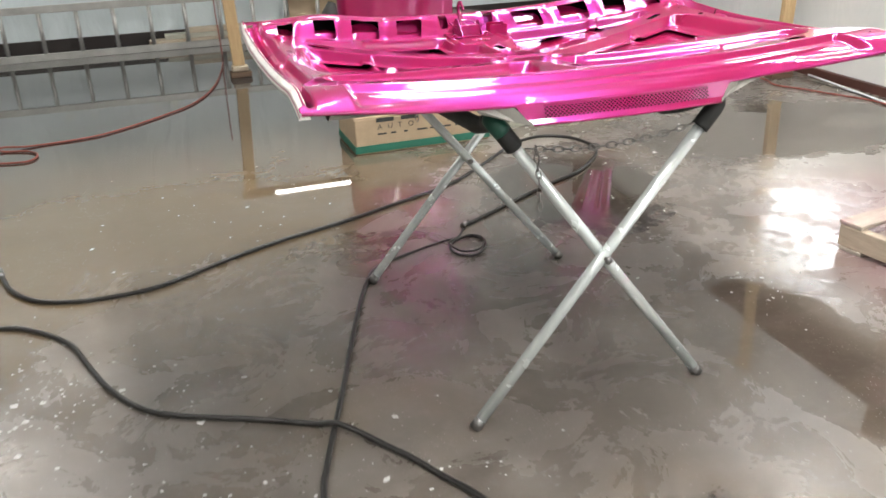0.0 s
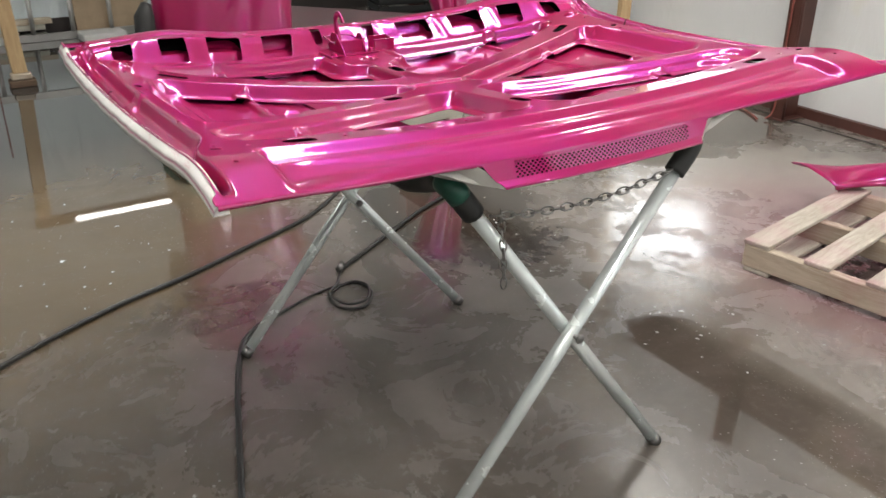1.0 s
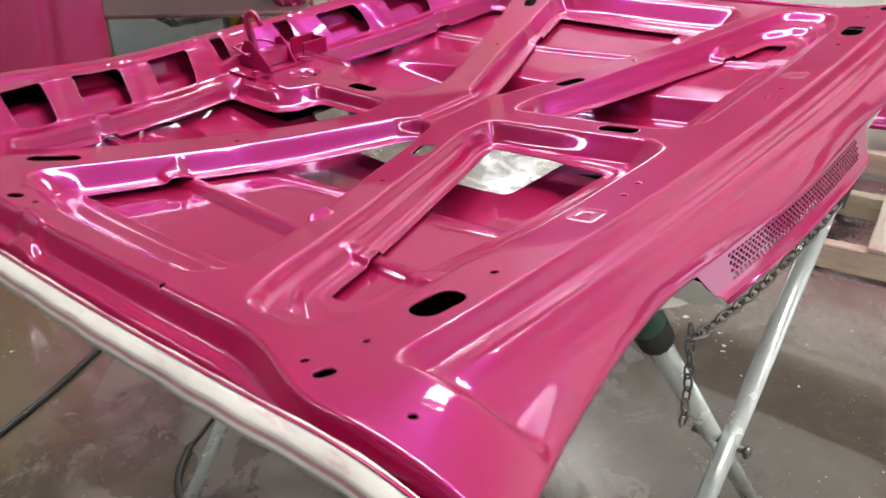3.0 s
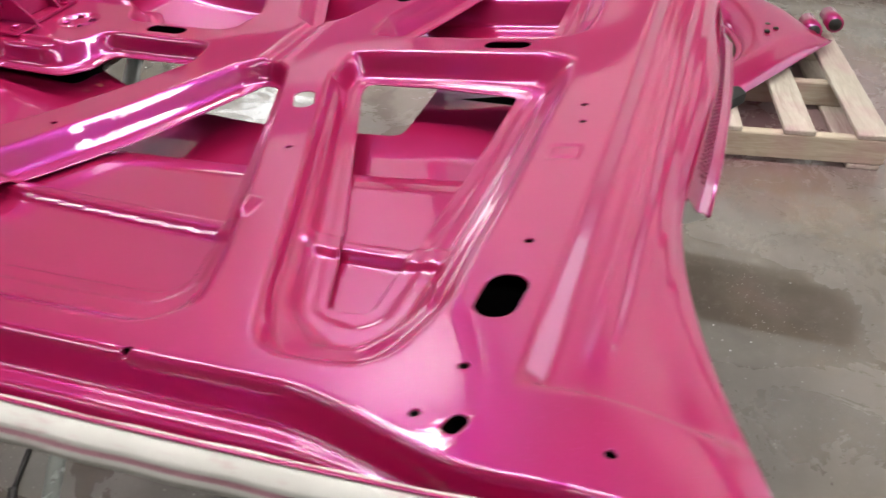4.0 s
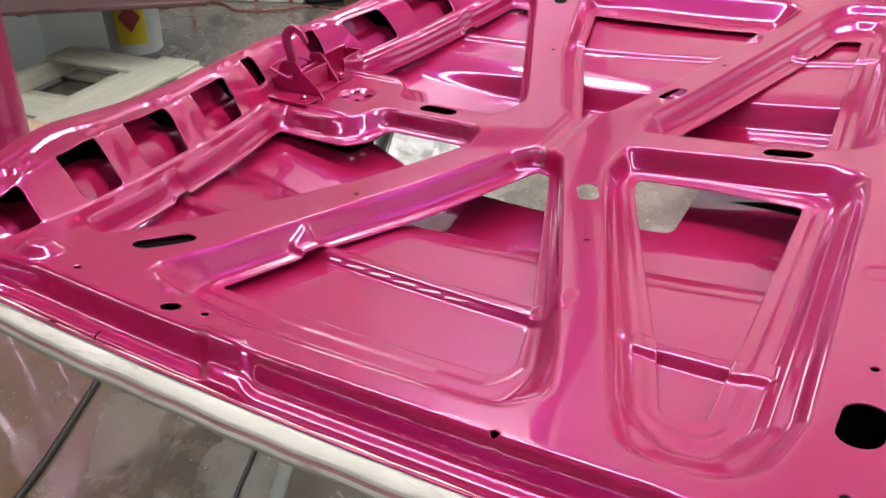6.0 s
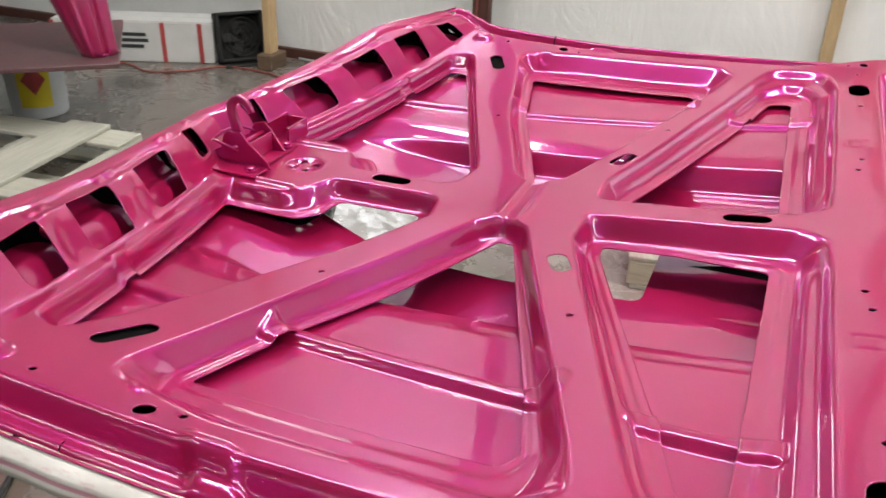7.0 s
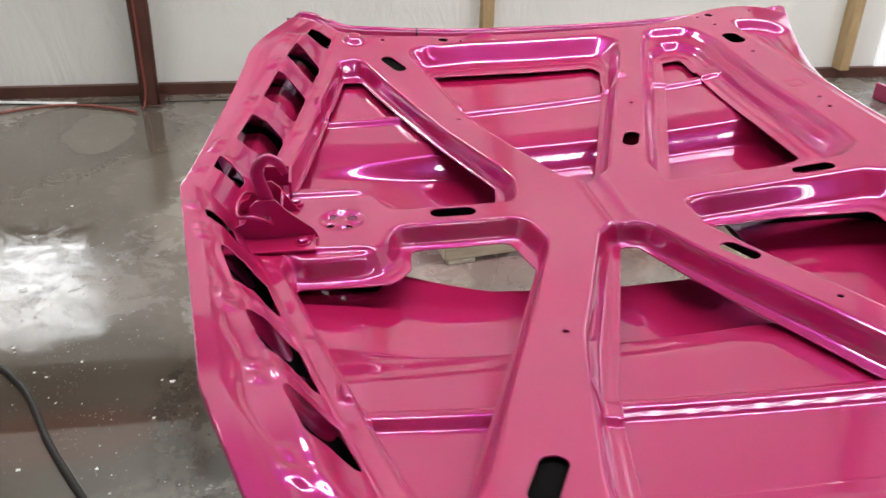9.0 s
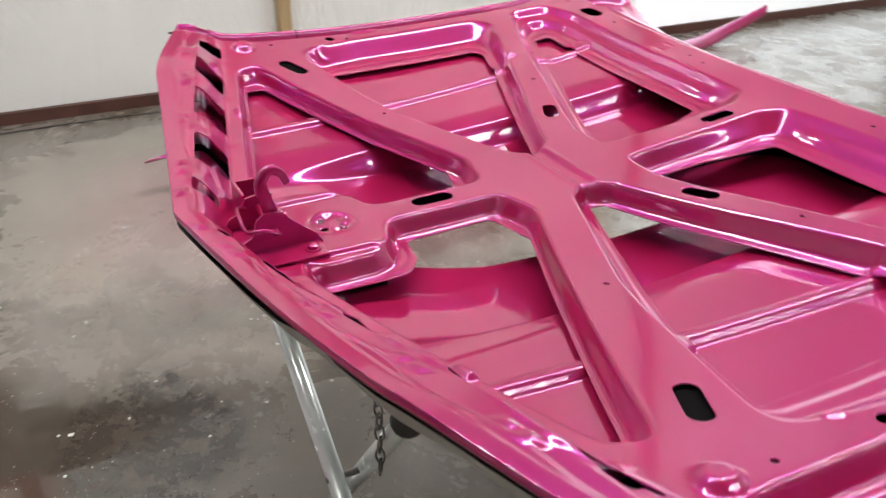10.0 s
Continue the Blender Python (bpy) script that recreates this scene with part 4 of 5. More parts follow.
def hood_latch():
    """Latch plate with two cheeks, a spring bar and the safety hook."""
    z = float(frame_height(np.array([-0.01]), np.array([1.185]))[0])
    base = put("latch", mesh_of("latch", *plate_mesh([(-0.085, 1.150), (0.075, 1.150), (0.085, 1.172), (0.06, 1.262), (-0.055, 1.262), (-0.09, 1.176)], z + 0.0015, 0.004), PINK, smooth=False), hood, pose(-0.008, 0.016, 0), "pink painted hood latch plate")
    broad = [(-0.034, 0.0), (0.096, 0.0), (0.092, 0.012), (0.064, 0.026), (0.056, 0.050), (0.046, 0.058), (0.022, 0.058), (0.010, 0.044), (-0.006, 0.030), (-0.026, 0.014)]
    small = [(-0.010, 0.0), (0.085, 0.0), (0.075, 0.018), (0.062, 0.024), (0.050, 0.046), (0.030, 0.050), (0.018, 0.040), (0.004, 0.018)]
    for x, cheek in ((-0.047, broad), (0.035, small)):
        hv = [(x, 1.163 + a, z + 0.004 + b) for a, b in cheek] + [(x + 0.004, 1.163 + a, z + 0.004 + b) for a, b in cheek]
        n = len(cheek)
        hf = [tuple(range(n)), tuple(range(n, 2 * n))[::-1]] + [(k, k + n, (k + 1) % n + n, (k + 1) % n) for k in range(n)]
        put("cheek", mesh_of("cheek", hv, hf, PINK, smooth=False), base)
    part("foot_flange", box_bm(-0.090, -0.046, 1.134, 1.256, z + 0.0052, z + 0.0085, 0.001), PINK, base)
    part("cross_tray", box_bm(-0.042, 0.034, 1.176, 1.180, z + 0.006, z + 0.040, 0.001), PINK, base)
    tube("pivot", [(-0.055, 1.196, z + 0.035), (0.05, 1.196, z + 0.035)], 0.005, PINK, base, 8)
    path = spline([(-0.036, 1.190, z + 0.020), (-0.036, 1.197, z + 0.060), (-0.036, 1.206, z + 0.092), (-0.036, 1.204, z + 0.108), (-0.034, 1.192, z + 0.117), (-0.032, 1.178, z + 0.110), (-0.030, 1.170, z + 0.094)], 6)
    hv, hf = [], []
    for k, p in enumerate(path):
        way = (path[min(k + 1, len(path) - 1)] - path[max(k - 1, 0)]).normalized()
        over = Vector((1, 0, 0)).cross(way).normalized()
        wide = 0.0105 - 0.0055 * k / (len(path) - 1)
        for a, b in ((-1, -0.6), (-0.7, -1), (0.7, -1), (1, -0.6), (1, 0.6), (0.7, 1), (-0.7, 1), (-1, 0.6)):
            hv.append(p + Vector((0.0042 * a, 0, 0)) + over * wide * b)
    for k in range(len(path) - 1):
        for j in range(8):
            hf.append((8 * k + j, 8 * k + (j + 1) % 8, 8 * k + 8 + (j + 1) % 8, 8 * k + 8 + j))
    hf += [tuple(range(8))[::-1], tuple(range(8 * len(path) - 8, 8 * len(path)))]
    put("safety_hook", mesh_of("safety_hook", hv, hf, PINK), base, label="hooked pink safety catch")
    tube("spring", spline([(-0.05, 1.19, z + 0.03), (-0.07, 1.215, z + 0.05), (-0.055, 1.235, z + 0.045), (-0.02, 1.235, z + 0.05), (0.02, 1.228, z + 0.045), (0.04, 1.21, z + 0.032)], 5), 0.0028, PINK, base, 6)
    # side bracket with a window in it
    bm = box_bm(0.070, 0.135, 1.205, 1.209, z + 0.004, z + 0.040)
    box_bm(0.070, 0.135, 1.165, 1.169, z + 0.004, z + 0.036, 0, bm)
    box_bm(0.131, 0.135, 1.169, 1.205, z + 0.004, z + 0.036, 0, bm)
    part("bracket", bm, PINK, base)
    for bx, by in ((-0.070, 1.152), (-0.070, 1.236), (0.055, 1.160), (0.045, 1.25)):
        bv, bf = lathe([(0.011, z + 0.005), (0.011, z + 0.0100), (0.0072, z + 0.0103), (0.0072, z + 0.0150), (0.005, z + 0.016)], 12)
        put("bolt", mesh_of("bolt", [(bx + a, by + b, c) for a, b, c in bv], bf, PINK, smooth=False), base)


def plate_mesh(outline, z, thick):
    n = len(outline)
    hv = [(x, y, z) for x, y in outline] + [(x, y, z + thick) for x, y in outline]
    hf = [tuple(range(n))[::-1], tuple(range(n, 2 * n))] + [(k, (k + 1) % n, (k + 1) % n + n, k + n) for k in range(n)]
    return hv, hf


hood_latch()


# ---- folding stand under the hood ----
stand = thing("work_stand", 0, 0, 0)
tagged(stand, "folding zinc plated work stand with black foam rails and chain", "work stand")


def stand_frame(near_foot, near_top, far_foot, far_top, green_top):
    """One U-shaped tube: leg, padded top rail that dips under the hood's scoop, leg."""
    a, b = Vector(near_foot), Vector(far_foot)
    near_way, far_way = Vector(near_top) - a, Vector(far_top) - b
    z_near, z_far = near_top[2], far_top[2]

    def near(z, dy=0.0):
        return a + near_way * (z / z_near) + Vector((0, dy, 0))

    def far(z, dy=0.0):
        return b + far_way * (z / z_far) + Vector((0, dy, 0))

    c, d = near(z_near - 0.022), far(z_far - 0.025)
    tx, ty, ux, uy = near_top[0], near_top[1], far_top[0], far_top[1]
    bend1 = [c, near(z_near + 0.020), near(z_near + 0.036, 0.012), Vector((tx + near_way.x * 0.04, ty + 0.045, z_near + 0.038)), Vector((tx, ty + 0.12, z_near + 0.004)), Vector((tx, ty + 0.20, z_near - 0.022))]
    bend2 = [Vector((ux, uy - 0.10, z_far)), Vector((ux, uy - 0.045, z_far)), far(z_far - 0.004, -0.010), d]
    low1, low2 = a.lerp(c, 0.03), b.lerp(d, 0.03)
    tube("leg", [low1, a.lerp(c, 0.5), c], 0.0158, ZINC, stand, 14)
    tube("leg", [low2, b.lerp(d, 0.5), d], 0.0158, ZINC, stand, 14)
    path = [c] + spline(bend1, 5)[1:] + spline(bend2, 5)
    tube("top_rail", path, 0.0157, ZINC, stand, 12)
    pad = [c.lerp(a, 0.008)] + path + [d.lerp(b, 0.012)]
    sleeve = tube("foam_sleeve", pad, 0.0235, FOAM, stand, 14, label="black foam sleeve")
    if green_top:
        tube("green_layer", path[4:14], 0.0243, GREEN_LAYER, sleeve, 14, label="dark green layer round the upper foam")
    for low, up in ((a, low1), (b, low2)):
        way = (up - low).normalized()
        tube("foot_cap", [low + way * 0.004, low + way * 0.035], 0.0178, STEEL, stand, 12)


stand_frame((-0.410, 0.126, 0), (0.248, 0.122, 0.815), (-0.455, 1.118, 0), (0.225, 1.178, 0.752), False)
stand_frame((0.325, 0.150, 0), (-0.300, 0.160, 0.815), (0.302, 1.056, 0), (-0.312, 1.128, 0.752), True)
for px, py, pz in ((-0.035, 0.140, 0.462), (-0.060, 1.125, 0.440)):
    tube("pivot_bolt", [(px, py - 0.045, pz), (px, py + 0.045, pz)], 0.006, STEEL, stand, 8)
    tube("bolt_head", [(px, py - 0.050, pz), (px, py - 0.043, pz)], 0.011, STEEL, stand, 6)


def chain(name, path, length, parent):
    """Round-wire oval links, every other one turned."""
    total, links = 0.0, []
    pts = [Vector(p) for p in path]
    dists = [0.0]
    for a, b in zip(pts, pts[1:]):
        dists.append(dists[-1] + (b - a).length)
    n = int(dists[-1] / length)

    def at(s):
        for k in range(len(pts) - 1):
            if s <= dists[k + 1] or k == len(pts) - 2:
                f = (s - dists[k]) / max(1e-6, dists[k + 1] - dists[k])
                return pts[k].lerp(pts[k + 1], f), (pts[k + 1] - pts[k]).normalized()

    ring = []
    for k in range(12):
        w = 2 * math.pi * k / 12
        ring.append(Vector((math.cos(w) * length * 0.68, math.sin(w) * length * 0.31, 0)))
    lv, lf = pipe(ring, length * 0.085, 6, closed=True)
    me = mesh_of("link", lv, lf, STEEL)
    for k in range(n):
        p, way = at((k + 0.5) * length)
        turn = way.to_track_quat("X", "Z").to_matrix().to_4x4()
        put(name, me, parent, Matrix.Translation(p) @ turn @ pose(0, 0, 0, 90 * (k % 2) + 20))


sag = [(0.190 + (-0.272 - 0.190) * t, 0.100 + 0.022 * t, 0.806 - 0.024 * 4 * t * (1 - t) - 0.012 * t) for t in np.linspace(0, 1, 12)]
chain("link", sag, 0.024, stand)
chain("link", [(-0.232, 0.135, 0.79), (-0.222, 0.132, 0.70), (-0.218, 0.132, 0.61)], 0.021, stand)
chain("link", [(-0.245, 1.150, 0.765), (-0.240, 1.146, 0.68), (-0.235, 1.144, 0.585)], 0.021, stand)


# ---- loose things ----
def pallet(x, y, rz, deck_y, mats, label, name="wooden_pallet", width=1.2, depth=1.0, gaps=6, inset=0.05, wide=0.048):
    """Three stringers with deck boards above and below."""
    mx, my = mats
    p = thing(name, x, y, 0, rz)
    for k in range(3):
        yy = -depth / 2 + 0.02 + k * (depth - 0.04) / 2
        part("stringer", box_bm(-width / 2, width / 2, yy - 0.02, yy + 0.02, 0.018, 0.105, 0.004), mx, p)
    for k in range(gaps):
        xx = -width / 2 + inset + k * (width - 2 * inset) / (gaps - 1)
        half = wide if k not in (0, gaps - 1) else wide + 0.002
        tilt = random.uniform(-0.006, 0.006)
        b = part("deck_board", box_bm(-half, half, -depth / 2, depth / 2, 0, 0.017, 0.003), my, p)
        b.matrix_basis = pose(xx + tilt, 0, 0.1052, 0, 0, random.uniform(-0.6, 0.6))
    for k in range(3):
        xx = -width / 2 + 0.06 + k * (width - 0.12) / 2
        part("bottom_board", box_bm(xx - 0.05, xx + 0.05, -depth / 2, depth / 2, 0.0, 0.0178, 0.003), my, p)
    return tagged(p, label, "pallet")


pallet(1.87, 0.19, 99.5, 1, (SPRAYED_X, SPRAYED_Y), "pale pine pallet with pink overspray on the wet floor", width=1.22, depth=0.86, gaps=6)
old_pallet = pallet(1.13, 3.30, 7, 1, (PALE_X, PALE_Y), "weathered grey-green pallet on the floor with a loose cross board", width=0.74, depth=0.9, gaps=2, inset=0.09, wide=0.083)
part("cross_board", box_bm(-0.50, 0.37, -0.30, -0.10, 0.1225, 0.142, 0.003), PALE_X, old_pallet)


def wood_post(x, y, lean_x, lean_y, high, label):
    """A bare post that stands on a block."""
    p = thing("wooden_post", x, y, 0)
    part("block", box_bm(-0.085, 0.085, -0.05, 0.05, 0.0, 0.09, 0.006), DARK_WOOD, p)
    bm = box_bm(-0.045, 0.045, -0.022, 0.022, 0.0, high, 0.004)
    part("shaft", bm, PINE_Z, p, m=pose(0, 0, 0.088, lean_y, lean_x, 0))
    return tagged(p, label, "post", "wooden posts")


wood_post(3.04, 3.20, 1.0, 0, 4.89, "bare pine post on a wood block near the wall")


def ladder():
    """An aluminium ladder lying on its long edge against the wall."""
    ob = thing("aluminium_ladder", 0, 6.40, 0, 0)
    for z in (0.03, 0.43):
        part("side_rail", box_bm(-4.6, 1.2, -0.014, 0.014, z - 0.03, z + 0.03, 0.003), ALU, ob)
    for k in range(19):
        x = -4.42 + 0.3 * k
        v, f = pipe([(x, 0, 0.058), (x, 0, 0.402)], 0.018, 8)
        put("rung", mesh_of("rung", v, f, ALU), ob)
    return tagged(ob, "dull aluminium extension ladder lying on its edge along the wall", "ladder")


ladder()


def carton(name, x, y, rz, sx, sy, sz, mat, label):
    ob = thing(name, x, y, 0, rz)
    part("body", box_bm(-sx / 2, sx / 2, -sy / 2, sy / 2, 0.0, sz, 0.006), mat, ob)
    for s in (-1, 1):
        part("top_flap", box_bm(-sx / 2 + 0.002, sx / 2 - 0.002, min(0, s * (sy / 2 - 0.003)) + (0.003 if s > 0 else 0), max(0, s * (sy / 2 - 0.003)) - (0 if s > 0 else 0.003), sz + 0.0005, sz + 0.005, 0.001), mat, ob)
    return tagged(ob, label, "box")


def letters(text, size, mat, parent, m, name="lettering"):
    """Built-in font turned into a flat mesh."""
    curve = bpy.data.curves.new(name, "FONT")
    curve.body, curve.size, curve.extrude = text, size, 0.0006
    curve.space_character = 1.9
    tmp = bpy.data.objects.new(name, curve)
    scene.collection.objects.link(tmp)
    me = bpy.data.meshes.new_from_object(tmp.evaluated_get(bpy.context.evaluated_depsgraph_get()))
    bpy.data.objects.remove(tmp)
    me.materials.clear()
    me.materials.append(mat)
    return put(name, me, parent, m)


paint_box = carton("cardboard_box", 0.24, 2.86, 1, 0.78, 0.40, 0.20, CARD, "cardboard box with a green stripe and dark print on the floor")
part("green_band", box_bm(-0.393, 0.393, -0.204, -0.2005, 0.012, 0.052), GREEN_PRINT, paint_box)
part("green_band", box_bm(-0.3945, -0.391, -0.2, 0.2, 0.012, 0.052), GREEN_PRINT, paint_box)
for k, sign in enumerate("AUTO"):
    letters(sign, 0.042, INK, paint_box, pose(-0.265 + 0.058 * k, -0.2015, 0.135, 90, 0, 0), "letter")
for k, sign in enumerate("AM"):
    letters(sign, 0.042, INK, paint_box, pose(0.14 + 0.058 * k, -0.2015, 0.135, 90, 0, 0), "letter")
for k in range(7):
    w = (0.05, 0.03, 0.02, 0.06, 0.04, 0.05, 0.035)[k]
    part("print_bar", box_bm(-0.265 + 0.075 * k, -0.265 + 0.075 * k + w, -0.2032, -0.2005, 0.105, 0.114), INK, paint_box)
for k in range(2):
    part("print_block", box_bm(-0.27 + 0.14 * k, -0.17 + 0.14 * k, -0.2032, -0.2005, 0.176, 0.198), INK, paint_box)

wall_box = carton("long_carton", 2.87, 4.02, -68, 0.95, 0.24, 0.24, GREY_CARTON, "long pale grey carton with dark red straps by the wall")
for sx in (-0.47, -0.24, 0.18, 0.40):
    part("red_strap", box_bm(sx - 0.013, sx + 0.013, -0.1235, -0.1205, 0.003, 0.237), RED_PRINT, wall_box)
for k, (a, b) in enumerate(((-0.13, 0.08), (-0.15, 0.09), (-0.12, 0.06))):
    part("print_bar", box_bm(a, b, -0.1232, -0.1204, 0.155 - 0.035 * k, 0.175 - 0.035 * k), INK, wall_box)


def box_fan():
    """A small square floor fan tilted back on its foot."""
    ob = thing("box_fan", 3.03, 3.40, 0, 138)
    lean = pose(0, 0, 0.012, 14, 0, 0)
    part("guard_plate", box_bm(-0.125, 0.125, -0.045, -0.03, 0.0, 0.27, 0.004), BLACK_PLASTIC, ob, m=lean)
    for a, b, c, d in ((-0.14, -0.12, 0, 0.29), (0.12, 0.14, 0, 0.29), (-0.14, 0.14, 0.0, 0.02), (-0.14, 0.14, 0.27, 0.29)):
        part("rim", box_bm(a, b, -0.055, 0.055, c, d, 0.006), BLACK_PLASTIC, ob, m=lean)
    for k in range(4):
        r = 0.03 + 0.027 * k
        ring = [(r * math.cos(w), 0.050, 0.145 + r * math.sin(w)) for w in np.linspace(0, 2 * math.pi, 24, endpoint=False)]
        v, f = pipe(ring, 0.003, 5, closed=True)
        put("guard_ring", mesh_of("guard_ring", v, f, BLACK_PLASTIC), ob, lean)
    for k in range(5):
        part("blade", box_bm(0.015, 0.105, -0.010, -0.006, -0.028, 0.028, 0.002), BLACK_PLASTIC, ob, m=lean @ pose(0, 0.01, 0.145, 0, 72 * k, 0) @ pose(0, 0, 0, 22, 0, 0))
    part("foot", box_bm(-0.12, 0.12, -0.09, 0.09, 0.0, 0.014, 0.003), BLACK_PLASTIC, ob)
    return tagged(ob, "small black square floor fan tilted back near the wall", "fan")


box_fan()


def pail():
    ob = thing("paint_pail", 1.83, 3.78, 0, 0)
    v, f = lathe([(0.128, 0.0), (0.132, 0.006), (0.145, 0.33), (0.150, 0.332), (0.150, 0.345), (0.145, 0.347), (0.146, 0.38), (0.151, 0.385), (0.150, 0.396), (0.14, 0.398)], 36)
    put("bucket", mesh_of("bucket", v, f, PAIL_WHITE), ob)
    hv, hf = [], []
    for k in range(13):
        w = radians(-168 + 5.2 * k)
        for z in (0.06, 0.30):
            r = 0.132 + 0.013 * z / 0.30 + 0.0018
            hv.append((r * math.cos(w), r * math.sin(w), z))
    for k in range(12):
        hf.append((2 * k, 2 * k + 2, 2 * k + 3, 2 * k + 1))
    put("label", mesh_of("label", hv, hf, YELLOW), ob, label="yellow hazard label")
    w0 = radians(-136)
    r = 0.1445
    mid = Vector((r * math.cos(w0), r * math.sin(w0), 0.2))
    side = Vector((-math.sin(w0), math.cos(w0), 0))
    out = Vector((math.cos(w0), math.sin(w0), 0))
    dv = [mid + side * a + Vector((0, 0, b)) + out * (0.003 - 0.0068 * abs(a) / 0.05 * 0.9 + 0.003 * b / 0.08) for a, b in ((-0.055, 0), (0, -0.075), (0.055, 0), (0, 0.075))]
    dv = [mid + out * 0.004] + dv
    put("hazard_diamond", mesh_of("hazard_diamond", dv, [(0, 1, 2), (0, 2, 3), (0, 3, 4), (0, 4, 1)], RED_PRINT, smooth=False), ob, label="red diamond print")
    return tagged(ob, "white plastic pail with a yellow and red hazard label", "pail")


pail()

board = part("plank_board", box_bm(-0.41, 0.41, -0.85, 0.85, 0.0, 0.022, 0.004), DARK_BOARD, None)
board.matrix_basis = pose(1.32, 3.88, 0.3985, 0, 0, 40)
tagged(board, "dark board with pink overspray lying on a pail", "board")
carton("support_box", 0.98, 4.28, 40, 0.42, 0.36, 0.3925, CARD, "brown cardboard box carrying the end of a board")


def lumber_pile():
    """Offcuts of sawn board stacked between the ladder and the wall."""
    ob = thing("lumber_pile", -0.72, 6.51, 0, 0)
    for k, (x0, x1, y0, y1, z0) in enumerate(((-0.46, 0.50, -0.075, 0.0, 0.0), (-0.40, 0.62, 0.004, 0.085, 0.0), (-0.44, 0.40, -0.07, 0.05, 0.0412), (-0.30, 0.60, -0.06, 0.06, 0.0824), (-0.10, 0.66, -0.05, 0.05, 0.1236))):
        part("board", box_bm(x0, x1, y0, y1, z0, z0 + 0.04, 0.003), PALE_X if k % 2 else PINE_X, ob)
    return tagged(ob, "stack of weathered board offcuts on the floor by the wall", "lumber")


lumber_pile()

sheet_card = part("cardboard_sheet", box_bm(-0.30, 0.30, -0.004, 0.004, 0.0, 0.52, 0.001), CARD, None, m=pose(0.43, 6.535, 0.001, -8, 0, 2))
tagged(sheet_card, "flat brown cardboard sheet leaning on the sheeted wall", "cardboard")
low_carton = carton("low_carton", 0.27, 6.27, 3, 0.34, 0.20, 0.055, GREY_CARTON, "flat pale carton lying on the floor before the ladder")


def crate():
    """An open slatted plastic crate."""
    ob = thing("plastic_crate", 2.86, 5.86, 0, -12)
    part("bottom", box_bm(-0.29, 0.29, -0.19, 0.19, 0.0, 0.012, 0.002), BLACK_PLASTIC, ob)
    for s in (-1, 1):
        for k in range(4):
            z = 0.014 + 0.078 * k
            part("side_slat", box_bm(-0.29, 0.29, min(s * 0.178, s * 0.19), max(s * 0.178, s * 0.19), z, z + 0.05, 0.002), BLACK_PLASTIC, ob)
            part("end_slat", box_bm(min(s * 0.278, s * 0.29), max(s * 0.278, s * 0.29), -0.177, 0.177, z, z + 0.05, 0.002), BLACK_PLASTIC, ob)
        for t in (-1, 1):
            part("corner_post", box_bm(s * 0.268 - 0.0095, s * 0.268 + 0.0095, t * 0.168 - 0.0095, t * 0.168 + 0.0095, 0.012, 0.30, 0.002), BLACK_PLASTIC, ob)
    return tagged(ob, "open black slatted plastic crate on the floor near the corner", "crate")


crate()


def bent_sheet(name, rows, thick, parent, label="", levels=1):
    """A curved painted sheet from rows of points."""
    hv = [p for row in rows for p in row]
    w = len(rows[0])
    hf = [(k * w + j, k * w + j + 1, (k + 1) * w + j + 1, (k + 1) * w + j) for k in range(len(rows) - 1) for j in range(w - 1)]
    p = put(name, mesh_of(name, hv, hf, PINK), parent, label=label)
    s = p.modifiers.new("round", "SUBSURF")
    s.levels = s.render_levels = levels
    m = p.modifiers.new("gauge", "SOLIDIFY")
    m.thickness = thick
    return p


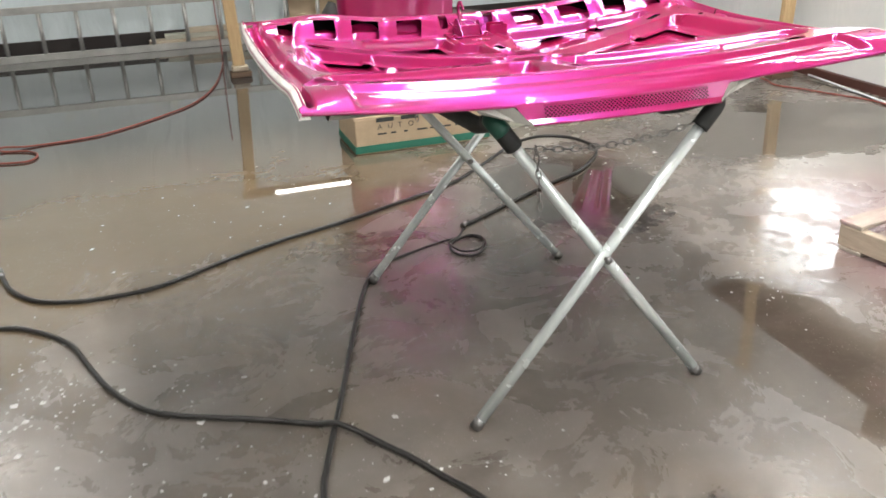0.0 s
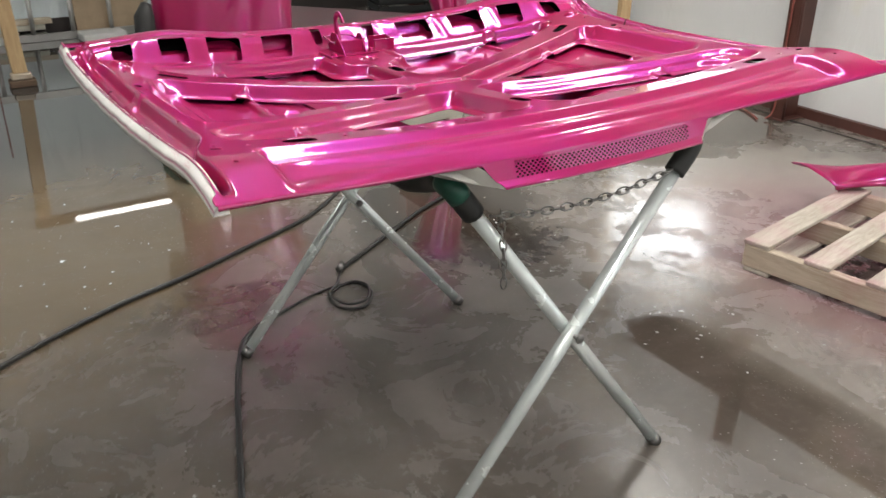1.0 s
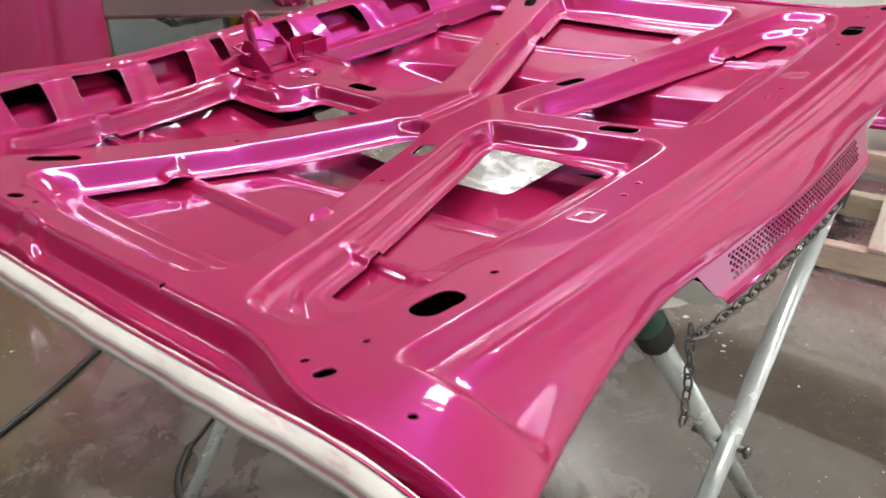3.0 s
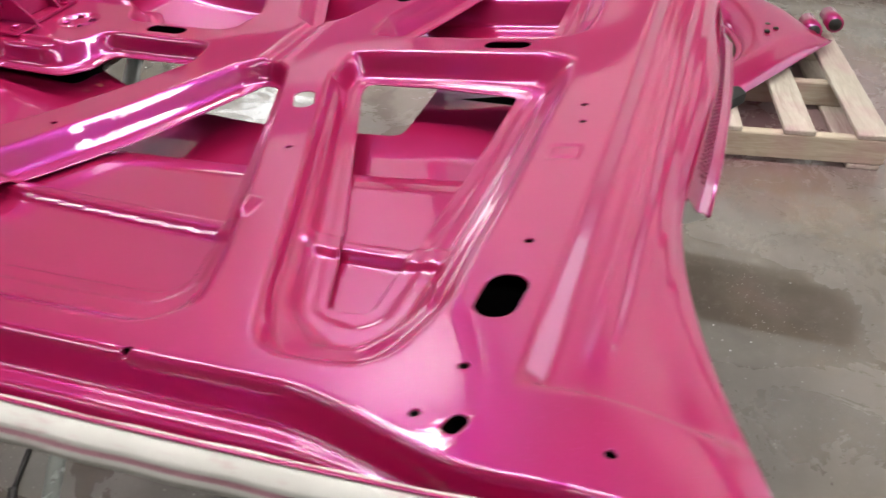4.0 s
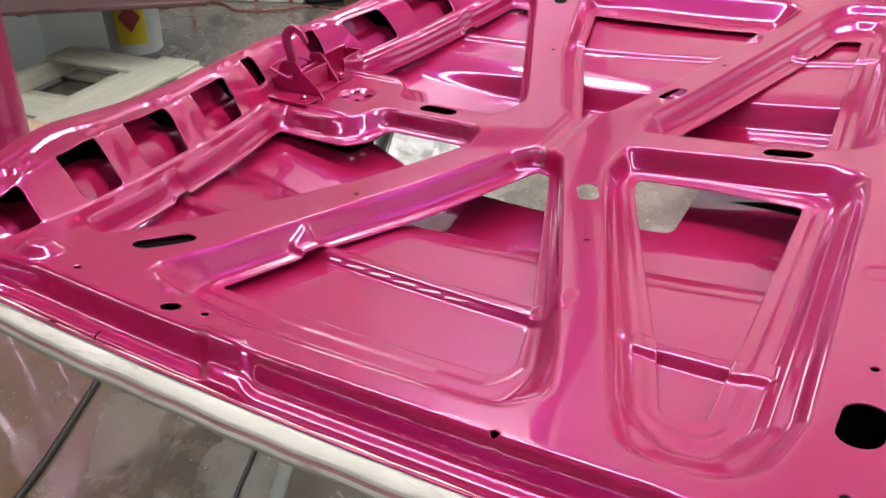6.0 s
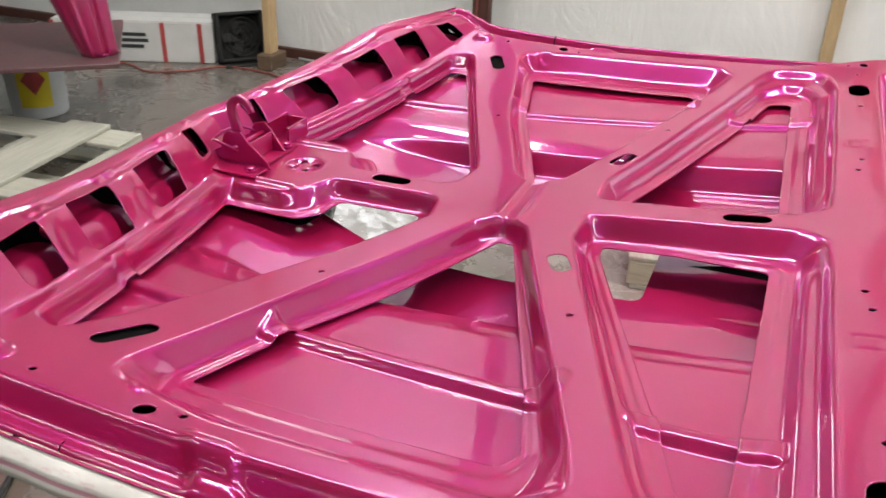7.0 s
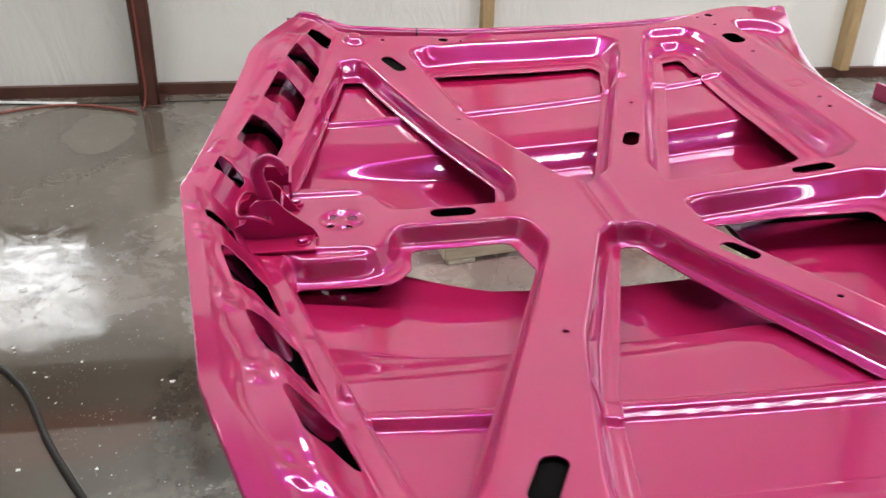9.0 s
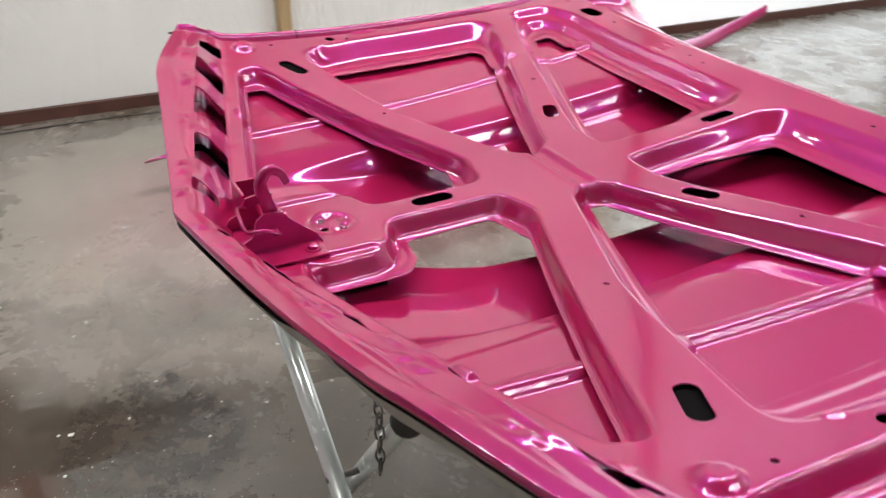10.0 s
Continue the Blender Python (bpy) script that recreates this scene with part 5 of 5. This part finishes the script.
def lying_fender():
    """A front fender on its side: crowned panel round the wheel arch, arch lip, narrow tail, end brackets."""
    ob = thing("car_fender", 1.98, 0.42, 0.124, 0)
    turns = np.linspace(-126, 80, 32)
    knots = [-126, -90, -45, 0, 45, 70, 80]
    outer_x = np.interp(turns, knots, [0.25, 0.42, 0.62, 0.64, 0.36, 0.21, 0.16])
    outer_y = np.interp(turns, knots, [-0.72, -0.57, -0.27, 0.03, 0.38, 0.55, 0.72])
    tall = np.interp(turns, knots, [0.55, 0.75, 1.0, 1.0, 0.75, 0.4, 0.3])
    profile = ((0.0, 0.03), (0.04, 0.062), (0.16, 0.080), (0.45, 0.115), (0.75, 0.130), (0.92, 0.10), (1.0, 0.03))
    rows = [[(-0.38 + 0.60 * t, -0.40 - 0.35 * t, 0.012 + 0.03 * t) for t, _ in profile]]
    for a, ox, oy, k in zip(turns, outer_x, outer_y, tall):
        w = radians(a)
        ax, ay = 0.38 * math.cos(w), 0.42 * math.sin(w)
        rows.append([(ax + (ox - ax) * t, ay + (oy - ay) * t, 0.012 + z * k) for t, z in profile])
    bent_sheet("panel", rows, 0.002, ob, levels=1)
    lip = [(r[0][0] * 0.99, r[0][1] * 0.99, r[0][2] + 0.004) for r in rows[1:]]
    tube("arch_lip", lip, 0.013, PINK, ob, 8)
    bv, bf = plate_mesh([(-0.06, -0.03), (0.04, -0.04), (0.07, 0.0), (0.04, 0.03), (-0.06, 0.025)], 0.004, 0.035)
    put("end_bracket", mesh_of("end_bracket", bv, bf, BLACK_PLASTIC, smooth=False), ob, pose(-0.36, -0.40, 0.0, 0, 0, -25))
    for k in range(5):
        x, y = 0.10 + 0.035 * k, -0.50 - 0.03 * (k % 2)
        v, f = lathe([(0.010, 0.0), (0.010, 0.006), (0.006, 0.007)], 10)
        put("plug", mesh_of("plug", [(x + a, y + b, 0.088 + c) for a, b, c in v], f, BLACK_PLASTIC), ob)
    for x, y in ((0.25, -0.67), (0.35, -0.75)):
        v, f = pipe([(x + 0.10, y + 0.02, 0.055), (x - 0.02, y, 0.060)], 0.032, 14)
        end = put("tube_end", mesh_of("tube_end", v, f, PINK), ob)
        tube("opening", [(x - 0.017, y + 0.0005, 0.060), (x - 0.0215, y - 0.0003, 0.060)], 0.024, BLACK_PLASTIC, end, 14)
    return tagged(ob, "glossy magenta pink car fender lying on its side on a pallet", "fender")


lying_fender()


def filler_strip():
    """A narrow curved body strip with a bent-up pointed end and a small bracket."""
    ob = thing("body_strip", 2.80, -1.94, 0.0, 1)
    rows = []
    for t in np.linspace(0, 1, 16):
        x, y = 0.10 * t + 0.10 * math.sin(2.6 * t), -1.02 * t
        wide = 0.075 * (1 - 0.85 * t**1.4)
        z = 0.03 + 0.15 * max(0.0, t - 0.45) ** 1.5 / 0.41
        rows.append([(x - wide, y, z - 0.028), (x - wide, y, z + 0.02), (x, y + 0.01, z + 0.035), (x + wide, y, z + 0.02), (x + wide, y, z - 0.028)])
    bent_sheet("strip", rows, 0.003, ob)
    part("bracket", box_bm(-0.05, 0.05, -0.03, 0.03, 0.055, 0.13, 0.01), PINK, ob, m=pose(-0.01, -0.05, 0, 0, 0, 15))
    part("end_plate", box_bm(-0.10, 0.10, -0.012, 0.012, 0.002, 0.09, 0.005), PINK, ob, m=pose(0, 0.03, 0, 0, 0, 8))
    return tagged(ob, "narrow magenta pink body strip with an upturned tip on the floor", "body part")


filler_strip()


def standing_panel(x, y, z, rz, wide, high, lean, shift, taper, label):
    """A pressed pink panel standing upright with a crease, turned edges and a bent foot."""
    ob = thing("upright_fender", x, y, z, rz)
    rows = []
    for v in np.linspace(0, 1, 15):
        row = []
        half = wide / 2 * (1 - taper * (1 - v))
        for u in np.linspace(-1, 1, 29):
            bulge = 0.05 * (1 - u * u) + 0.02 * math.sin(3 * v)
            crease = -0.022 * math.exp(-((u - 0.35 - 0.35 * (v - 0.4)) / 0.07) ** 2) + 0.016 * math.exp(-((u + 0.45 - 0.5 * (v - 0.3)) / 0.09) ** 2)
            edge = 0.03 * max(0, abs(u) - 0.86) / 0.14
            row.append((u * half + shift * v, -bulge - crease + edge + lean * v, v * high))
        rows.append(row)
    bent_sheet("sheet", rows, 0.003, ob, levels=1)
    foot = wide * 0.46 * (1 - taper)
    tube("foot_flange", [(-foot, 0.0, 0.007), (0, -0.05, 0.007), (foot, 0.0, 0.007)], 0.006, PINK, ob, 6)
    return tagged(ob, label, "fender")


tall_panel = standing_panel(0.15, 2.84, 0.206, -18, 0.66, 1.15, 0.10, 0.02, 0.08, "upright magenta pink body panel standing on a cardboard box")
# stands for another stand's padded rail, which is not built
tube("foam_rail_end", [(-0.340, -0.03, 0.25), (-0.345, -0.03, 0.36), (-0.340, -0.02, 0.52), (-0.325, 0.0, 0.575)], [0.04, 0.05, 0.045, 0.022], FOAM, tall_panel, 14, label="black foam rail end hung beside the panel's edge")
standing_panel(1.62, 3.12, 0.4215, -32, 0.42, 0.85, 0.10, -0.16, 0.62, "upright magenta pink panel end standing on a dark board")


def paint_flakes():
    """Small pale chips strewn over the floor."""
    hv, hf = [], []
    for cx, cy, spread, count in ((-1.55, 0.75, 0.35, 170), (-1.0, 0.2, 0.45, 60), (-0.6, -0.1, 0.4, 40), (1.4, 1.9, 0.6, 90), (0.6, 2.1, 0.7, 60), (0.9, 0.7, 0.4, 60), (-0.9, 2.2, 0.6, 40)):
        for _ in range(count):
            x, y = random.gauss(cx, spread * 0.5), random.gauss(cy, spread * 0.6)
            r, w = random.uniform(0.002, 0.008) * (1 if random.random() < 0.85 else 2), random.uniform(0, 6.28)
            base = len(hv)
            for k in range(4):
                a = w + k * 1.57 + random.uniform(-0.4, 0.4)
                q = r * random.uniform(0.5, 1.2)
                hv.append((x + q * math.cos(a), y + q * math.sin(a), 0.0008 + random.uniform(0, 0.002)))
            hf.append((base, base + 1, base + 2, base + 3))
    ob = put("paint_flakes", mesh_of("paint_flakes", hv, hf, GREY_CARTON, smooth=False))
    return tagged(ob, "small pale paint chips strewn on the wet floor", "debris", kind="stuff")


paint_flakes()


# ---- hoses on the floor ----
def hose(name, pts, radius, mat, label, steps=8):
    z = radius + 0.001
    path = spline([(p[0], p[1], p[2] if len(p) > 2 else z) for p in pts], steps)
    ob = tube(name, path, radius, mat, None, 8)
    return tagged(ob, label, "hose")


hose("air_hose", [(-1.80, 1.70), (-1.75, 1.55), (-1.66, 1.43), (-1.54, 1.37), (-1.38, 1.35), (-1.2, 1.38), (-0.95, 1.52), (-0.70, 1.64), (-0.44, 1.73), (-0.15, 1.86), (0.18, 2.02), (0.50, 2.30), (0.72, 2.50), (0.92, 2.56), (1.07, 2.43), (1.07, 2.2), (0.85, 1.95), (0.57, 1.80), (0.26, 1.61), (0.06, 1.49)], 0.0085, RUBBER, "black rubber air hose snaking over the wet floor")
hose("air_hose", [(-2.1, 1.30), (-1.75, 1.24), (-1.63, 1.17), (-1.51, 1.03), (-1.44, 0.85), (-1.38, 0.70), (-1.30, 0.57), (-1.2, 0.485), (-0.98, 0.38), (-0.83, 0.30), (-0.76, 0.246, 0.026), (-0.66, 0.13), (-0.58, 0.0), (-0.45, -0.3), (-0.5, -0.8)], 0.0085, RUBBER, "black rubber air hose curving across the wet floor")
hose("air_hose", [(-0.34, 1.27), (-0.42, 1.20), (-0.475, 1.10), (-0.54, 0.94), (-0.64, 0.65), (-0.72, 0.41), (-0.785, 0.226), (-0.83, 0.09), (-0.86, -0.02), (-0.95, -0.5)], 0.0085, RUBBER, "black rubber air hose running past the stand's foot")
hose("coiled_cable", [(-0.34, 1.27), (-0.2, 1.33), (-0.067, 1.375), (0.055, 1.37), (0.075, 1.28), (0.0, 1.195), (-0.07, 1.235), (-0.06, 1.33), (0.03, 1.36, 0.02), (0.07, 1.30, 0.024), (0.02, 1.21, 0.024), (-0.05, 1.22, 0.02), (-0.07, 1.32, 0.018), (0.0, 1.40), (0.056, 1.49)], 0.0048, RUBBER, "thin black cable lying in a small coil on the floor")
tagged(tube("hose_coupling", [(0.045, 1.475, 0.016), (0.075, 1.515, 0.016)], [0.014, 0.011], STEEL, None, 8), "small steel hose coupling lying on the floor", "coupling")
tagged(tube("hose_fitting", [(-1.80, 1.69, 0.015), (-1.815, 1.75, 0.015)], 0.013, STEEL, None, 8), "brass coloured hose fitting on the floor", "coupling")
hose("red_hose", [(-2.4, 3.42), (-2.0, 3.31), (-1.86, 3.30), (-1.83, 3.42), (-1.9, 3.51), (-2.03, 3.56), (-2.03, 3.60, 0.02), (-1.86, 3.61), (-1.49, 3.69), (-1.08, 4.04), (-0.88, 4.31), (-0.73, 4.75), (-0.62, 5.4), (-0.57, 6.0), (-0.56, 6.33, 0.30), (-0.56, 6.37, 0.9)], 0.0062, RED_RUBBER, "red rubber air hose along the floor and up the wall")
hose("red_hose", [(2.3, 4.3), (2.67, 4.03), (2.61, 3.77), (2.72, 3.58), (2.9, 3.43), (2.90, 3.16), (2.86, 3.0), (2.95, 2.82), (3.01, 2.67), (3.09, 2.50), (3.125, 2.38), (3.125, 2.27), (3.09, 2.15), (3.03, 2.03), (2.99, 1.97)], 0.0062, RED_RUBBER, "red rubber air hose lying along the wall")
hose("red_hose", [(3.03, 1.945, 0.012), (3.07, 1.940, 0.03)] + [(3.083, 1.932 + 0.006 * math.sin(3.1 * k), 0.1 + 0.2 * k) for k in range(24)], 0.0055, RED_RUBBER, "thin red hose running up the brown steel column")
# dark joint in the floor, added as a thin black tube
hose("floor_joint", [(3.165, 3.0), (3.17, 2.6), (3.155, 2.3), (3.16, 2.05), (3.15, 1.8), (3.155, 1.5), (3.16, 1.2), (3.15, 0.9)], 0.0032, RUBBER, "thin dark floor joint along the foot of the wall, laid as a strand")
tagged(tube("plastic_rod", [(3.145, 2.28, 0.009), (3.185, 2.60, 0.009), (3.225, 2.90, 0.009), (3.248, 3.14, 0.010)], 0.0075, PAIL_WHITE, None, 10), "pale grey plastic rod lying on the floor by the wall", "rod")
